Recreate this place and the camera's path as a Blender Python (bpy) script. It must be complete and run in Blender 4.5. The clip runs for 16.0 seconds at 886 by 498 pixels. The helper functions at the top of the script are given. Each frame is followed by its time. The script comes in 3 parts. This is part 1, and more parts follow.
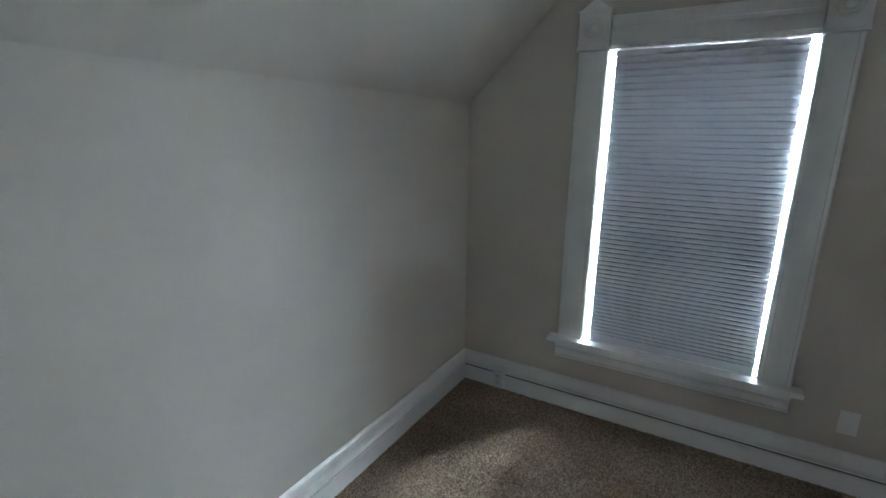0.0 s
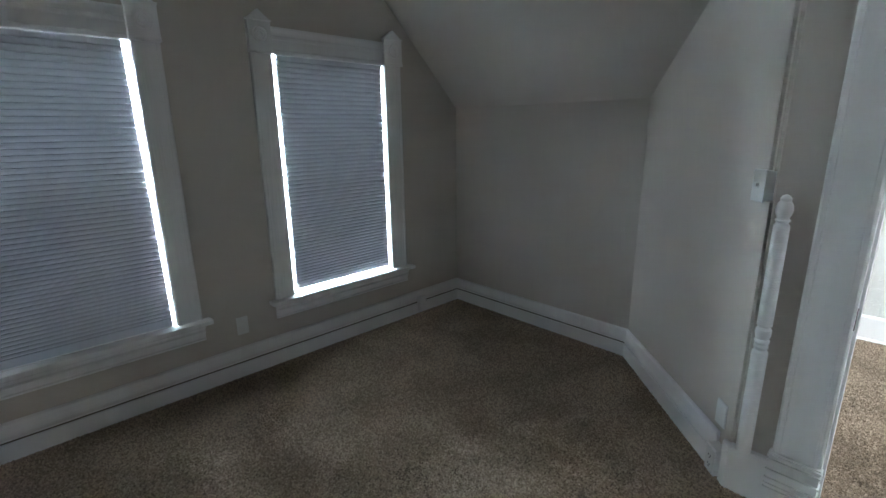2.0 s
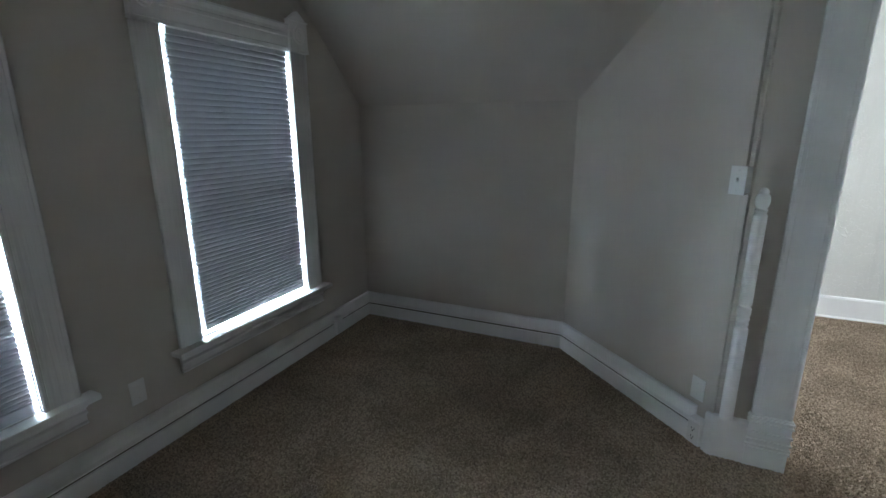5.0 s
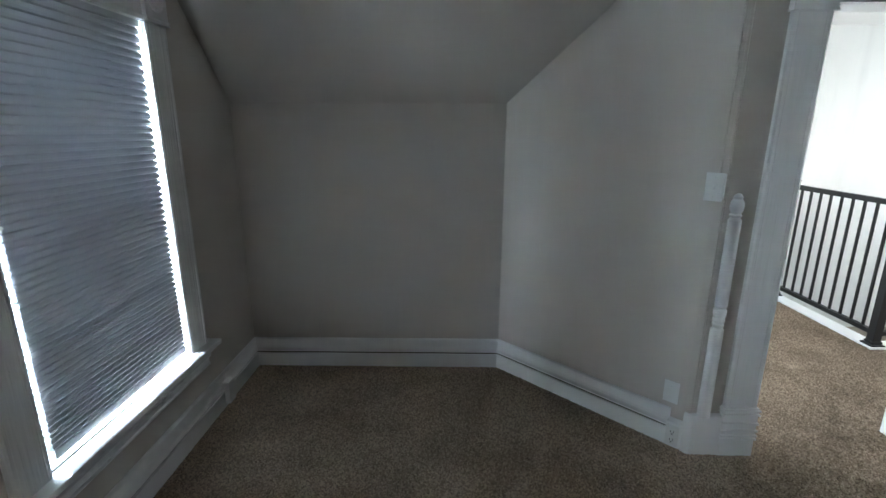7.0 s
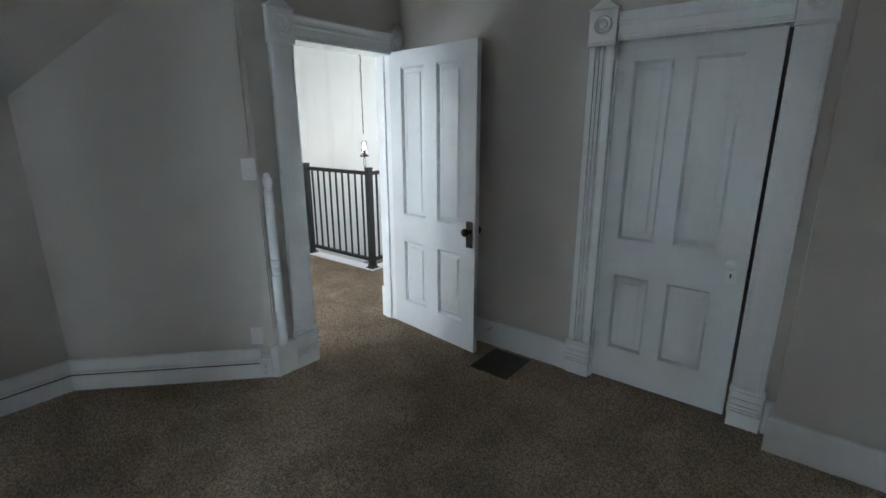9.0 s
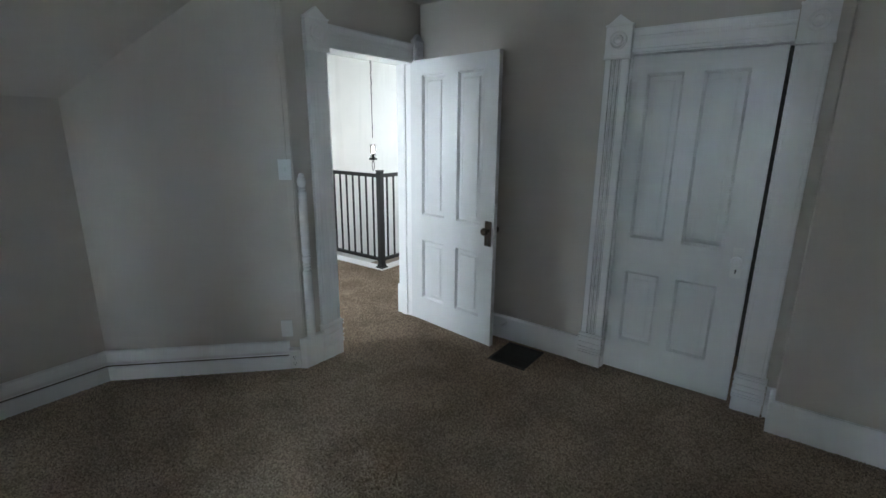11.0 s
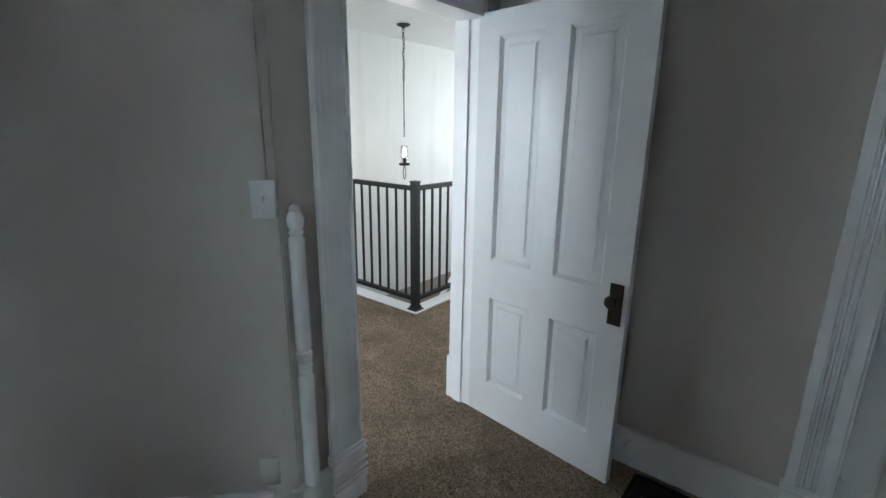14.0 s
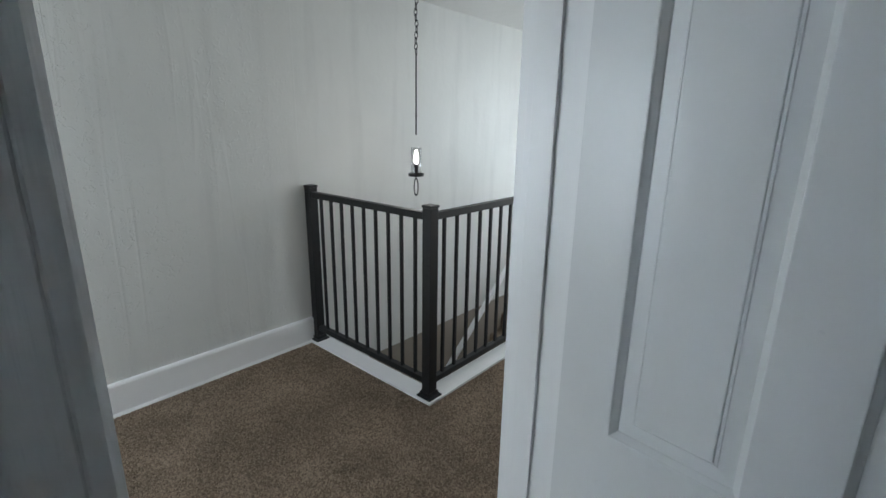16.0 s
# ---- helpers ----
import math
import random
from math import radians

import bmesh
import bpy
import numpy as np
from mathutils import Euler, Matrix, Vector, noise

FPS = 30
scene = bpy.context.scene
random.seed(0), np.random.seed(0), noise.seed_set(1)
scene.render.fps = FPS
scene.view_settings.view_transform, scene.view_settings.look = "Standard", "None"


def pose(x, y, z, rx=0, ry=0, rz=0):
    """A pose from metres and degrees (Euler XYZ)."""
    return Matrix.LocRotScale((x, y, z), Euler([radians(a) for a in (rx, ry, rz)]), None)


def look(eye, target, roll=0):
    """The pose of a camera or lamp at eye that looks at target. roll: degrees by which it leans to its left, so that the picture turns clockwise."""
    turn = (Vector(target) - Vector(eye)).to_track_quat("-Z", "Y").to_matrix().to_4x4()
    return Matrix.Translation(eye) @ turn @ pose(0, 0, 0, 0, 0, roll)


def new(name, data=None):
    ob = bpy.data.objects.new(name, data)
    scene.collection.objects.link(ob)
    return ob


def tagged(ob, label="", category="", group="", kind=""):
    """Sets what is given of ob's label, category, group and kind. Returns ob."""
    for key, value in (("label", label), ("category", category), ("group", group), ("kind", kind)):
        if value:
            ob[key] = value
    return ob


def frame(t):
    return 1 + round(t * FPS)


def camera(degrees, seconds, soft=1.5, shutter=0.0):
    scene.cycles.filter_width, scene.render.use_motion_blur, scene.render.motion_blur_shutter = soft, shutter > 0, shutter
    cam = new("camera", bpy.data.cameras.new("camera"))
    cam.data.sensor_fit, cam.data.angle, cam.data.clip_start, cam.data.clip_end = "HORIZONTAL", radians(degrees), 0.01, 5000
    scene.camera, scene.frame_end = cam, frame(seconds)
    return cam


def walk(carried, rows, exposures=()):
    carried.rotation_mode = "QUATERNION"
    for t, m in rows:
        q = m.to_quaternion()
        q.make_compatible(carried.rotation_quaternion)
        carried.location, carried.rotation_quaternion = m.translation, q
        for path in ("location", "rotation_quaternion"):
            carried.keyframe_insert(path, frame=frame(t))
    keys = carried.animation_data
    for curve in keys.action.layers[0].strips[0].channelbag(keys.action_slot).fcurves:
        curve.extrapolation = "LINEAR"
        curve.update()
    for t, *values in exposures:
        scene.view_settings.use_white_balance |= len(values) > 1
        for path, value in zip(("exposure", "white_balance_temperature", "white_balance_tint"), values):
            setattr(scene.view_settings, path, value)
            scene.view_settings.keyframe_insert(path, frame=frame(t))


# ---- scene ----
cam = camera(87.3, 16.0)
METRES, EYE, TILT, LEAN, TURN = 6.74, 1.58, 0.0, 0.0, 30.5
ROWS = [
    (0.0, 0.0, 0.0, 0.0, 0.18, -13.99, -0.71),
    (0.5, -0.0109, 0.0195, 0.0021, -17.75, -13.61, -0.75),
    (1.0, -0.0331, 0.0209, -0.004, -38.6, -12.92, -0.36),
    (1.5, -0.0502, 0.0082, -0.0041, -58.44, -13.82, 0.23),
    (2.0, -0.0693, -0.0209, -0.0062, -74.46, -14.54, 0.74),
    (2.5, -0.0942, -0.0395, -0.0077, -86.77, -14.74, 0.92),
    (3.0, -0.1024, -0.0399, -0.0082, -93.23, -14.6, 0.84),
    (3.5, -0.0911, -0.0075, -0.0066, -95.5, -14.45, 0.63),
    (4.0, -0.0811, 0.0289, -0.0066, -95.73, -14.47, 0.28),
    (6.5, 0.0405, 0.169, -0.0103, -108.55, -14.45, -0.28),
    (7.0, 0.0598, 0.1759, -0.0046, -119.84, -14.44, -0.22),
    (7.5, 0.0618, 0.1874, -0.0033, -133.7, -14.51, -0.06),
    (8.0, 0.052, 0.2046, -0.0051, -148.99, -14.57, 0.07),
    (8.5, 0.0317, 0.2212, -0.0029, -163.16, -15.04, 0.25),
    (9.0, 0.0184, 0.2442, -0.004, -172.43, -14.99, 0.18),
    (11.5, 0.0567, 0.2711, -0.0043, -173.76, -14.34, -0.52),
    (12.0, 0.0609, 0.2407, -0.0018, -172.67, -14.31, -0.64),
    (12.5, 0.0761, 0.2088, -0.0052, -172.66, -14.39, -0.71),
    (13.0, 0.099, 0.1752, -0.0041, -172.25, -14.3, -0.8),
    (13.5, 0.1085, 0.1293, -0.0072, -171.48, -14.43, -0.84),
    (14.0, 0.1169, 0.0778, -0.0061, -171.52, -14.67, -0.75),
    (14.5, 0.1312, 0.0273, -0.0073, -171.73, -14.62, -0.89),
    (15.0, 0.136, -0.0245, -0.0105, -170.77, -14.68, -0.96),
    (15.5, 0.1404, -0.0789, -0.0092, -169.93, -14.62, -0.91),
    (16.0, 0.1574, -0.1268, -0.0090, -169.22, -15.05, -0.85),
]
walk(cam, [(t, pose(0, 0, EYE, TILT, LEAN, TURN) @ pose(METRES * x, METRES * y, METRES * z, 90 + pitch, roll, yaw)) for t, x, y, z, yaw, pitch, roll in ROWS],
     [(0.0, 1.1), (1.2, 1.2), (2.3, 0.85), (4.0, 0.55), (6.5, 1.0), (7.5, 0.8), (9.0, 0.45), (12.5, 0.5), (13.5, 0.35), (14.5, 0.0), (15.5, -0.5), (16.0, -0.55)])

# ---- plan, in metres ----
WEST, EAST, NORTH, SOUTH = -1.31, 2.60, 2.518, -1.185
DOOR_WALL, DOOR_BACK = 1.755, 1.890      # the wall with the doorway, room side and hall side
CORNER = (1.755, 0.025)                   # where the slanting wall meets the doorway wall
SLANT = (2.60, 0.885)                    # where the slanting wall meets the east knee wall
KNEE_W, KNEE_E, CEILING = 1.755, 1.70, 2.45
HALL_EAST, HALL_NORTH, HALL_SOUTH, HALL_CEILING = 4.06, 1.45, -5.6, 2.42
WELL_X, WELL_Y, WELL_END = 2.945, -1.93, -5.0   # edges of the stairwell, on the line of the railing
LOWER = -2.7

# ---- world and lights ----
world = bpy.data.worlds.new("world")
scene.world = world
world.use_nodes = True
sky = world.node_tree.nodes.new("ShaderNodeTexSky")
sky.sky_type, sky.sun_disc = "NISHITA", False
sky.sun_elevation, sky.sun_rotation = radians(38), radians(170)
background = world.node_tree.nodes["Background"]
background.inputs["Strength"].default_value = 0.12
world.node_tree.links.new(sky.outputs["Color"], background.inputs["Color"])


def area_lamp(name, eye, target, width, height, watts, colour):
    lamp = bpy.data.lights.new(name, "AREA")
    lamp.shape, lamp.size, lamp.size_y, lamp.energy, lamp.color = "RECTANGLE", width, height, watts, colour
    ob = new(name, lamp)
    ob.matrix_world = look(eye, target)
    return ob


DAY = (0.655, 0.84, 1.0)
HALL_DAY = (0.79, 0.90, 1.0)
area_lamp("window_daylight", (-0.75, 3.30, 1.22), (0.45, 0, 1.45), 2.6, 2.2, 1000, DAY)
area_lamp("window_skylight", (-2.0, 4.30, 2.45), (-0.135, 2.60, 1.20), 3.0, 2.6, 8500, DAY)
area_lamp("window_daylight", (1.15, 2.80, 1.23), (1.15, 0, 1.45), 1.7, 1.9, 900, DAY)
area_lamp("window_skylight", (0.10, 4.35, 2.45), (1.425, 2.60, 1.20), 3.0, 2.6, 7500, DAY)
area_lamp("hall_window_daylight", (3.40, HALL_NORTH + 0.1, 1.30), (3.40, 0, 0.70), 0.9, 1.4, 52, HALL_DAY)
area_lamp("hall_window_daylight", (2.45, HALL_SOUTH - 0.06, 1.40), (2.45, 0, -0.4), 0.8, 1.3, 94, HALL_DAY)
bulb_lamp = bpy.data.lights.new("pendant_bulb_light", "POINT")
bulb_lamp.energy, bulb_lamp.color, bulb_lamp.shadow_soft_size = 0.8, (1.0, 0.95, 0.88), 0.012
new("pendant_bulb_light", bulb_lamp).location = (3.51, -2.40, 1.318)


# ---- materials ----
def material(name, colour, rough=0.6, metal=0.0, vary=0.08, scale=3.0, fine=60.0, bump=0.05, depth=0.002, stretch=(1, 1, 1), spec=0.5, chips=0.0):
    """Paint-like material: broad and fine variation of colour, and fine relief."""
    m = bpy.data.materials.new(name)
    m.use_nodes = True
    n, l = m.node_tree.nodes, m.node_tree.links
    p = n["Principled BSDF"]
    p.inputs["Roughness"].default_value, p.inputs["Metallic"].default_value = rough, metal
    p.inputs["Specular IOR Level"].default_value = spec
    geo, mapping = n.new("ShaderNodeNewGeometry"), n.new("ShaderNodeMapping")
    mapping.inputs["Scale"].default_value = stretch
    l.new(geo.outputs["Position"], mapping.inputs["Vector"])
    broad, grain = n.new("ShaderNodeTexNoise"), n.new("ShaderNodeTexNoise")
    for node, size, detail in ((broad, scale, 4), (grain, fine, 3)):
        node.inputs["Scale"].default_value, node.inputs["Detail"].default_value = size, detail
        l.new(mapping.outputs["Vector"], node.inputs["Vector"])
    mix = n.new("ShaderNodeMix")
    mix.data_type = "RGBA"
    mix.inputs["A"].default_value = (*[c * (1 - vary) for c in colour], 1)
    mix.inputs["B"].default_value = (*[min(1, c * (1 + vary)) for c in colour], 1)
    l.new(broad.outputs["Fac"], mix.inputs["Factor"])
    l.new(mix.outputs["Result"], p.inputs["Base Color"])
    b = n.new("ShaderNodeBump")
    b.inputs["Strength"].default_value, b.inputs["Distance"].default_value = bump, depth
    l.new(grain.outputs["Fac"], b.inputs["Height"])
    wave = n.new("ShaderNodeBump")
    wave.inputs["Strength"].default_value, wave.inputs["Distance"].default_value = min(1.0, bump * 1.5), 0.006
    l.new(broad.outputs["Fac"], wave.inputs["Height"])
    l.new(wave.outputs["Normal"], b.inputs["Normal"])
    if chips:
        cells, pits, dent = n.new("ShaderNodeTexVoronoi"), n.new("ShaderNodeMapRange"), n.new("ShaderNodeBump")
        cells.inputs["Scale"].default_value = chips
        pits.inputs["From Max"].default_value, pits.inputs["To Min"].default_value, pits.inputs["To Max"].default_value = 0.06, 1, 0
        dent.inputs["Strength"].default_value, dent.inputs["Distance"].default_value = 0.8, 0.0025
        l.new(geo.outputs["Position"], cells.inputs["Vector"])
        l.new(cells.outputs["Distance"], pits.inputs["Value"])
        l.new(pits.outputs["Result"], dent.inputs["Height"])
        l.new(dent.outputs["Normal"], wave.inputs["Normal"])
    l.new(b.outputs["Normal"], p.inputs["Normal"])
    return m


WALL = material("warm_grey_wall_paint", (0.60, 0.555, 0.505), 0.75, vary=0.05, scale=1.6, fine=45, bump=0.25, depth=0.003)
SLOPE = material("warm_grey_ceiling_paint", (0.60, 0.555, 0.505), 0.8, vary=0.06, scale=1.3, fine=30, bump=0.3, depth=0.004)
TRIM = material("white_gloss_trim_paint", (0.87, 0.87, 0.87), 0.30, vary=0.03, scale=12, fine=55, bump=0.22, depth=0.002, stretch=(1, 1, 0.25))
CASING_PAINT = material("brushed_white_casing_paint", (0.87, 0.87, 0.87), 0.19, vary=0.05, scale=14, fine=70, bump=0.8, depth=0.004, stretch=(1, 1, 0.05), chips=14)
DOOR_PAINT = material("white_door_paint", (0.73, 0.735, 0.735), 0.28, vary=0.05, scale=7, fine=42, bump=0.55, depth=0.002, stretch=(1, 1, 0.3), chips=11)
PLASTIC = material("white_plastic", (0.78, 0.78, 0.77), 0.35, vary=0.01, bump=0.02)
SLOT = material("dark_slot", (0.02, 0.02, 0.02), 0.6, vary=0.1, bump=0.02)
BLACK = material("black_powder_coated_metal", (0.007, 0.0075, 0.008), 0.45, vary=0.1, fine=300, bump=0.05)
BRONZE = material("aged_bronze", (0.045, 0.032, 0.022), 0.42, 0.85, vary=0.35, scale=40, fine=120, bump=0.1)
STEEL = material("painted_hinge_metal", (0.66, 0.66, 0.65), 0.4, vary=0.06, bump=0.1)
REGISTER = material("dark_brown_register_metal", (0.016, 0.013, 0.011), 0.5, 0.4, vary=0.2, scale=30, bump=0.1)
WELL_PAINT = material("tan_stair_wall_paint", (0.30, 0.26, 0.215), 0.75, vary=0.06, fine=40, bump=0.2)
SASH = material("white_sash_paint", (0.75, 0.76, 0.76), 0.4, vary=0.03, bump=0.1)
# Dark brown that paints shade into the open baseboard joint.
JOINT_SHADE = material("dark_joint_shade", (0.09, 0.07, 0.052), 0.8, vary=0.25, scale=8, fine=60, bump=0.2)
# Dark grey: the shade behind the closed closet door, put into colour.
CLOSET_SHADE = material("closet_inside_shade", (0.10, 0.095, 0.09), 0.9, vary=0.1)


def carpet_material(name, dark, light):
    """Twisted pile: tufts of millimetres, lanes and footmarks of decimetres."""
    m = bpy.data.materials.new(name)
    m.use_nodes = True
    n, l = m.node_tree.nodes, m.node_tree.links
    p = n["Principled BSDF"]
    p.inputs["Roughness"].default_value, p.inputs["Specular IOR Level"].default_value = 0.95, 0.1
    geo = n.new("ShaderNodeNewGeometry")
    tuft, clump, marks = n.new("ShaderNodeTexNoise"), n.new("ShaderNodeTexNoise"), n.new("ShaderNodeTexNoise")
    tuft.inputs["Scale"].default_value, tuft.inputs["Detail"].default_value = 210, 2
    clump.inputs["Scale"].default_value, clump.inputs["Detail"].default_value = 85, 6
    clump.inputs["Roughness"].default_value, clump.inputs["Distortion"].default_value = 0.75, 0.6
    marks.inputs["Scale"].default_value, marks.inputs["Detail"].default_value, marks.inputs["Distortion"].default_value = 3.2, 7, 0.5
    for node in (tuft, clump, marks):
        l.new(geo.outputs["Position"], node.inputs["Vector"])
    ramp = n.new("ShaderNodeValToRGB")
    ramp.color_ramp.elements[0].position, ramp.color_ramp.elements[1].position = 0.33, 0.69
    ramp.color_ramp.elements[0].color, ramp.color_ramp.elements[1].color = (*dark, 1), (*light, 1)
    l.new(clump.outputs["Fac"], ramp.inputs["Fac"])
    spread = n.new("ShaderNodeMapRange")
    spread.inputs["From Min"].default_value, spread.inputs["From Max"].default_value = 0.38, 0.68
    spread.inputs["To Min"].default_value, spread.inputs["To Max"].default_value = 0.84, 1.16
    l.new(marks.outputs["Fac"], spread.inputs["Value"])
    times = n.new("ShaderNodeVectorMath")
    times.operation = "MULTIPLY"
    l.new(ramp.outputs["Color"], times.inputs[0])
    l.new(spread.outputs["Result"], times.inputs[1])
    l.new(times.outputs["Vector"], p.inputs["Base Color"])
    add = n.new("ShaderNodeMath")
    add.operation = "ADD"
    l.new(clump.outputs["Fac"], add.inputs[0])
    l.new(tuft.outputs["Fac"], add.inputs[1])
    b = n.new("ShaderNodeBump")
    b.inputs["Strength"].default_value, b.inputs["Distance"].default_value = 1.0, 0.012
    l.new(add.outputs["Value"], b.inputs["Height"])
    l.new(b.outputs["Normal"], p.inputs["Normal"])
    return m


CARPET = carpet_material("brown_twist_pile_carpet", (0.15, 0.112, 0.081), (0.46, 0.352, 0.260))


def pile_material():
    """Single tufts: yarn colours vary from tuft to tuft, with broad footmarks."""
    m = carpet_material("brown_carpet_tufts", (0.165, 0.124, 0.090), (0.455, 0.348, 0.257))
    n, l = m.node_tree.nodes, m.node_tree.links
    ramp = next(x for x in n if x.type == "VALTORGB")
    geo = next(x for x in n if x.type == "NEW_GEOMETRY")
    ramp.color_ramp.elements[0].position, ramp.color_ramp.elements[1].position = 0.0, 1.0
    l.new(geo.outputs["Random Per Island"], ramp.inputs["Fac"])
    p = n["Principled BSDF"]
    for link in list(p.inputs["Normal"].links):
        l.remove(link)
    return m


PILE = pile_material()


def plaster_material(name, colour):
    """Old painted plaster: patched skim coat, upright ridges and blisters."""
    m = material(name, colour, 0.55, vary=0.10, scale=1.7, fine=24, bump=0.35, depth=0.004)
    n, l = m.node_tree.nodes, m.node_tree.links
    geo, mapping = n.new("ShaderNodeNewGeometry"), n.new("ShaderNodeMapping")
    mapping.inputs["Scale"].default_value = (1, 3.6, 0.16)
    ridge, blister = n.new("ShaderNodeTexNoise"), n.new("ShaderNodeTexNoise")
    ridge.inputs["Scale"].default_value, ridge.inputs["Detail"].default_value, ridge.inputs["Distortion"].default_value = 1.1, 3, 0.3
    blister.inputs["Scale"].default_value, blister.inputs["Detail"].default_value, blister.inputs["Distortion"].default_value = 34, 5, 1.2
    l.new(geo.outputs["Position"], mapping.inputs["Vector"])
    l.new(mapping.outputs["Vector"], ridge.inputs["Vector"])
    l.new(geo.outputs["Position"], blister.inputs["Vector"])

    def line(source, width):
        """Thin raised lines where the noise crosses its middle value."""
        away, size, ramp = n.new("ShaderNodeMath"), n.new("ShaderNodeMath"), n.new("ShaderNodeMapRange")
        away.operation, size.operation = "SUBTRACT", "ABSOLUTE"
        away.inputs[1].default_value = 0.5
        ramp.inputs["From Max"].default_value, ramp.inputs["To Min"].default_value, ramp.inputs["To Max"].default_value = width, 1, 0
        l.new(source.outputs["Fac"], away.inputs[0])
        l.new(away.outputs["Value"], size.inputs[0])
        l.new(size.outputs["Value"], ramp.inputs["Value"])
        return ramp

    crease = line(ridge, 0.022)
    streak, grime, stained = n.new("ShaderNodeTexNoise"), n.new("ShaderNodeMapRange"), n.new("ShaderNodeVectorMath")
    spread = n.new("ShaderNodeMapping")
    spread.inputs["Scale"].default_value = (1, 5.5, 0.7)
    streak.inputs["Scale"].default_value, streak.inputs["Detail"].default_value = 1.5, 5
    grime.inputs["From Min"].default_value, grime.inputs["From Max"].default_value = 0.52, 0.74
    grime.inputs["To Min"].default_value, grime.inputs["To Max"].default_value = 1.0, 0.91
    stained.operation = "MULTIPLY"
    l.new(geo.outputs["Position"], spread.inputs["Vector"])
    l.new(spread.outputs["Vector"], streak.inputs["Vector"])
    l.new(streak.outputs["Fac"], grime.inputs["Value"])
    paint = next(x for x in n if x.type == "MIX")
    l.new(paint.outputs["Result"], stained.inputs[0])
    l.new(grime.outputs["Result"], stained.inputs[1])
    l.new(stained.outputs["Vector"], n["Principled BSDF"].inputs["Base Color"])
    axes, patch, kept = n.new("ShaderNodeSeparateXYZ"), n.new("ShaderNodeMapRange"), n.new("ShaderNodeMath")
    patch.inputs["From Min"].default_value, patch.inputs["From Max"].default_value = -2.1, -1.3
    kept.operation = "MULTIPLY"
    l.new(geo.outputs["Position"], axes.inputs["Vector"])
    l.new(axes.outputs["Y"], patch.inputs["Value"])
    thin = n.new("ShaderNodeMapRange")
    thin.inputs["From Min"].default_value, thin.inputs["From Max"].default_value = 0.57, 0.70
    l.new(blister.outputs["Fac"], thin.inputs["Value"])
    add = n.new("ShaderNodeMath")
    add.operation = "MULTIPLY_ADD"
    add.inputs[1].default_value = 1.3
    l.new(thin.outputs["Result"], add.inputs[0])
    l.new(crease.outputs["Result"], add.inputs[2])
    b = n.new("ShaderNodeBump")
    b.inputs["Strength"].default_value, b.inputs["Distance"].default_value = 0.6, 0.0035
    l.new(add.outputs["Value"], kept.inputs[0])
    l.new(patch.outputs["Result"], kept.inputs[1])
    l.new(kept.outputs["Value"], b.inputs["Height"])
    first = next(x for x in n if x.type == "BUMP" and x != b and not x.inputs["Normal"].is_linked)
    l.new(b.outputs["Normal"], first.inputs["Normal"])
    return m


PLASTER = plaster_material("old_white_plaster", (0.66, 0.66, 0.635))
HALL_CEIL = material("white_ceiling_paint", (0.68, 0.68, 0.66), 0.45, vary=0.05, scale=2, fine=12, bump=0.5, depth=0.01)


def fabric_material():
    m = material("grey_blue_shade_fabric", (0.58, 0.59, 0.615), 0.85, vary=0.03, fine=400, bump=0.1, spec=0.1)
    n, l = m.node_tree.nodes, m.node_tree.links
    p = n["Principled BSDF"]
    thin, mix = n.new("ShaderNodeBsdfTranslucent"), n.new("ShaderNodeMixShader")
    thin.inputs["Color"].default_value = (0.58, 0.59, 0.615, 1)
    mix.inputs["Fac"].default_value = 0.026
    l.new(p.outputs["BSDF"], mix.inputs[1])
    l.new(thin.outputs["BSDF"], mix.inputs[2])
    l.new(mix.outputs["Shader"], n["Material Output"].inputs["Surface"])
    return m


FABRIC = fabric_material()


def glass_material():
    m = bpy.data.materials.new("clear_glass")
    m.use_nodes = True
    p = m.node_tree.nodes["Principled BSDF"]
    p.inputs["Transmission Weight"].default_value, p.inputs["Roughness"].default_value, p.inputs["IOR"].default_value = 1, 0.0, 1.3
    return m


GLASS = glass_material()
BULB = bpy.data.materials.new("lit_bulb")
BULB.use_nodes = True
BULB.node_tree.nodes["Principled BSDF"].inputs["Emission Color"].default_value = (1, 0.97, 0.93, 1)
BULB.node_tree.nodes["Principled BSDF"].inputs["Emission Strength"].default_value = 60


# ---- mesh helpers ----
def box(bm, x0, x1, y0, y1, z0, z1):
    v = [bm.verts.new((x, y, z)) for z in (z0, z1) for x, y in ((x0, y0), (x1, y0), (x1, y1), (x0, y1))]
    for f in ((3, 2, 1, 0), (4, 5, 6, 7), (0, 1, 5, 4), (1, 2, 6, 5), (2, 3, 7, 6), (3, 0, 4, 7)):
        bm.faces.new([v[i] for i in f])
    return bm


def prism(bm, outline, m, length):
    """Closed outline in local x, y, drawn out along local z."""
    low = [bm.verts.new(m @ Vector((a, b, 0))) for a, b in outline]
    top = [bm.verts.new(m @ Vector((a, b, length))) for a, b in outline]
    bm.faces.new(low[::-1])
    bm.faces.new(top)
    for i in range(len(low)):
        j = (i + 1) % len(low)
        bm.faces.new((low[i], low[j], top[j], top[i]))
    return bm


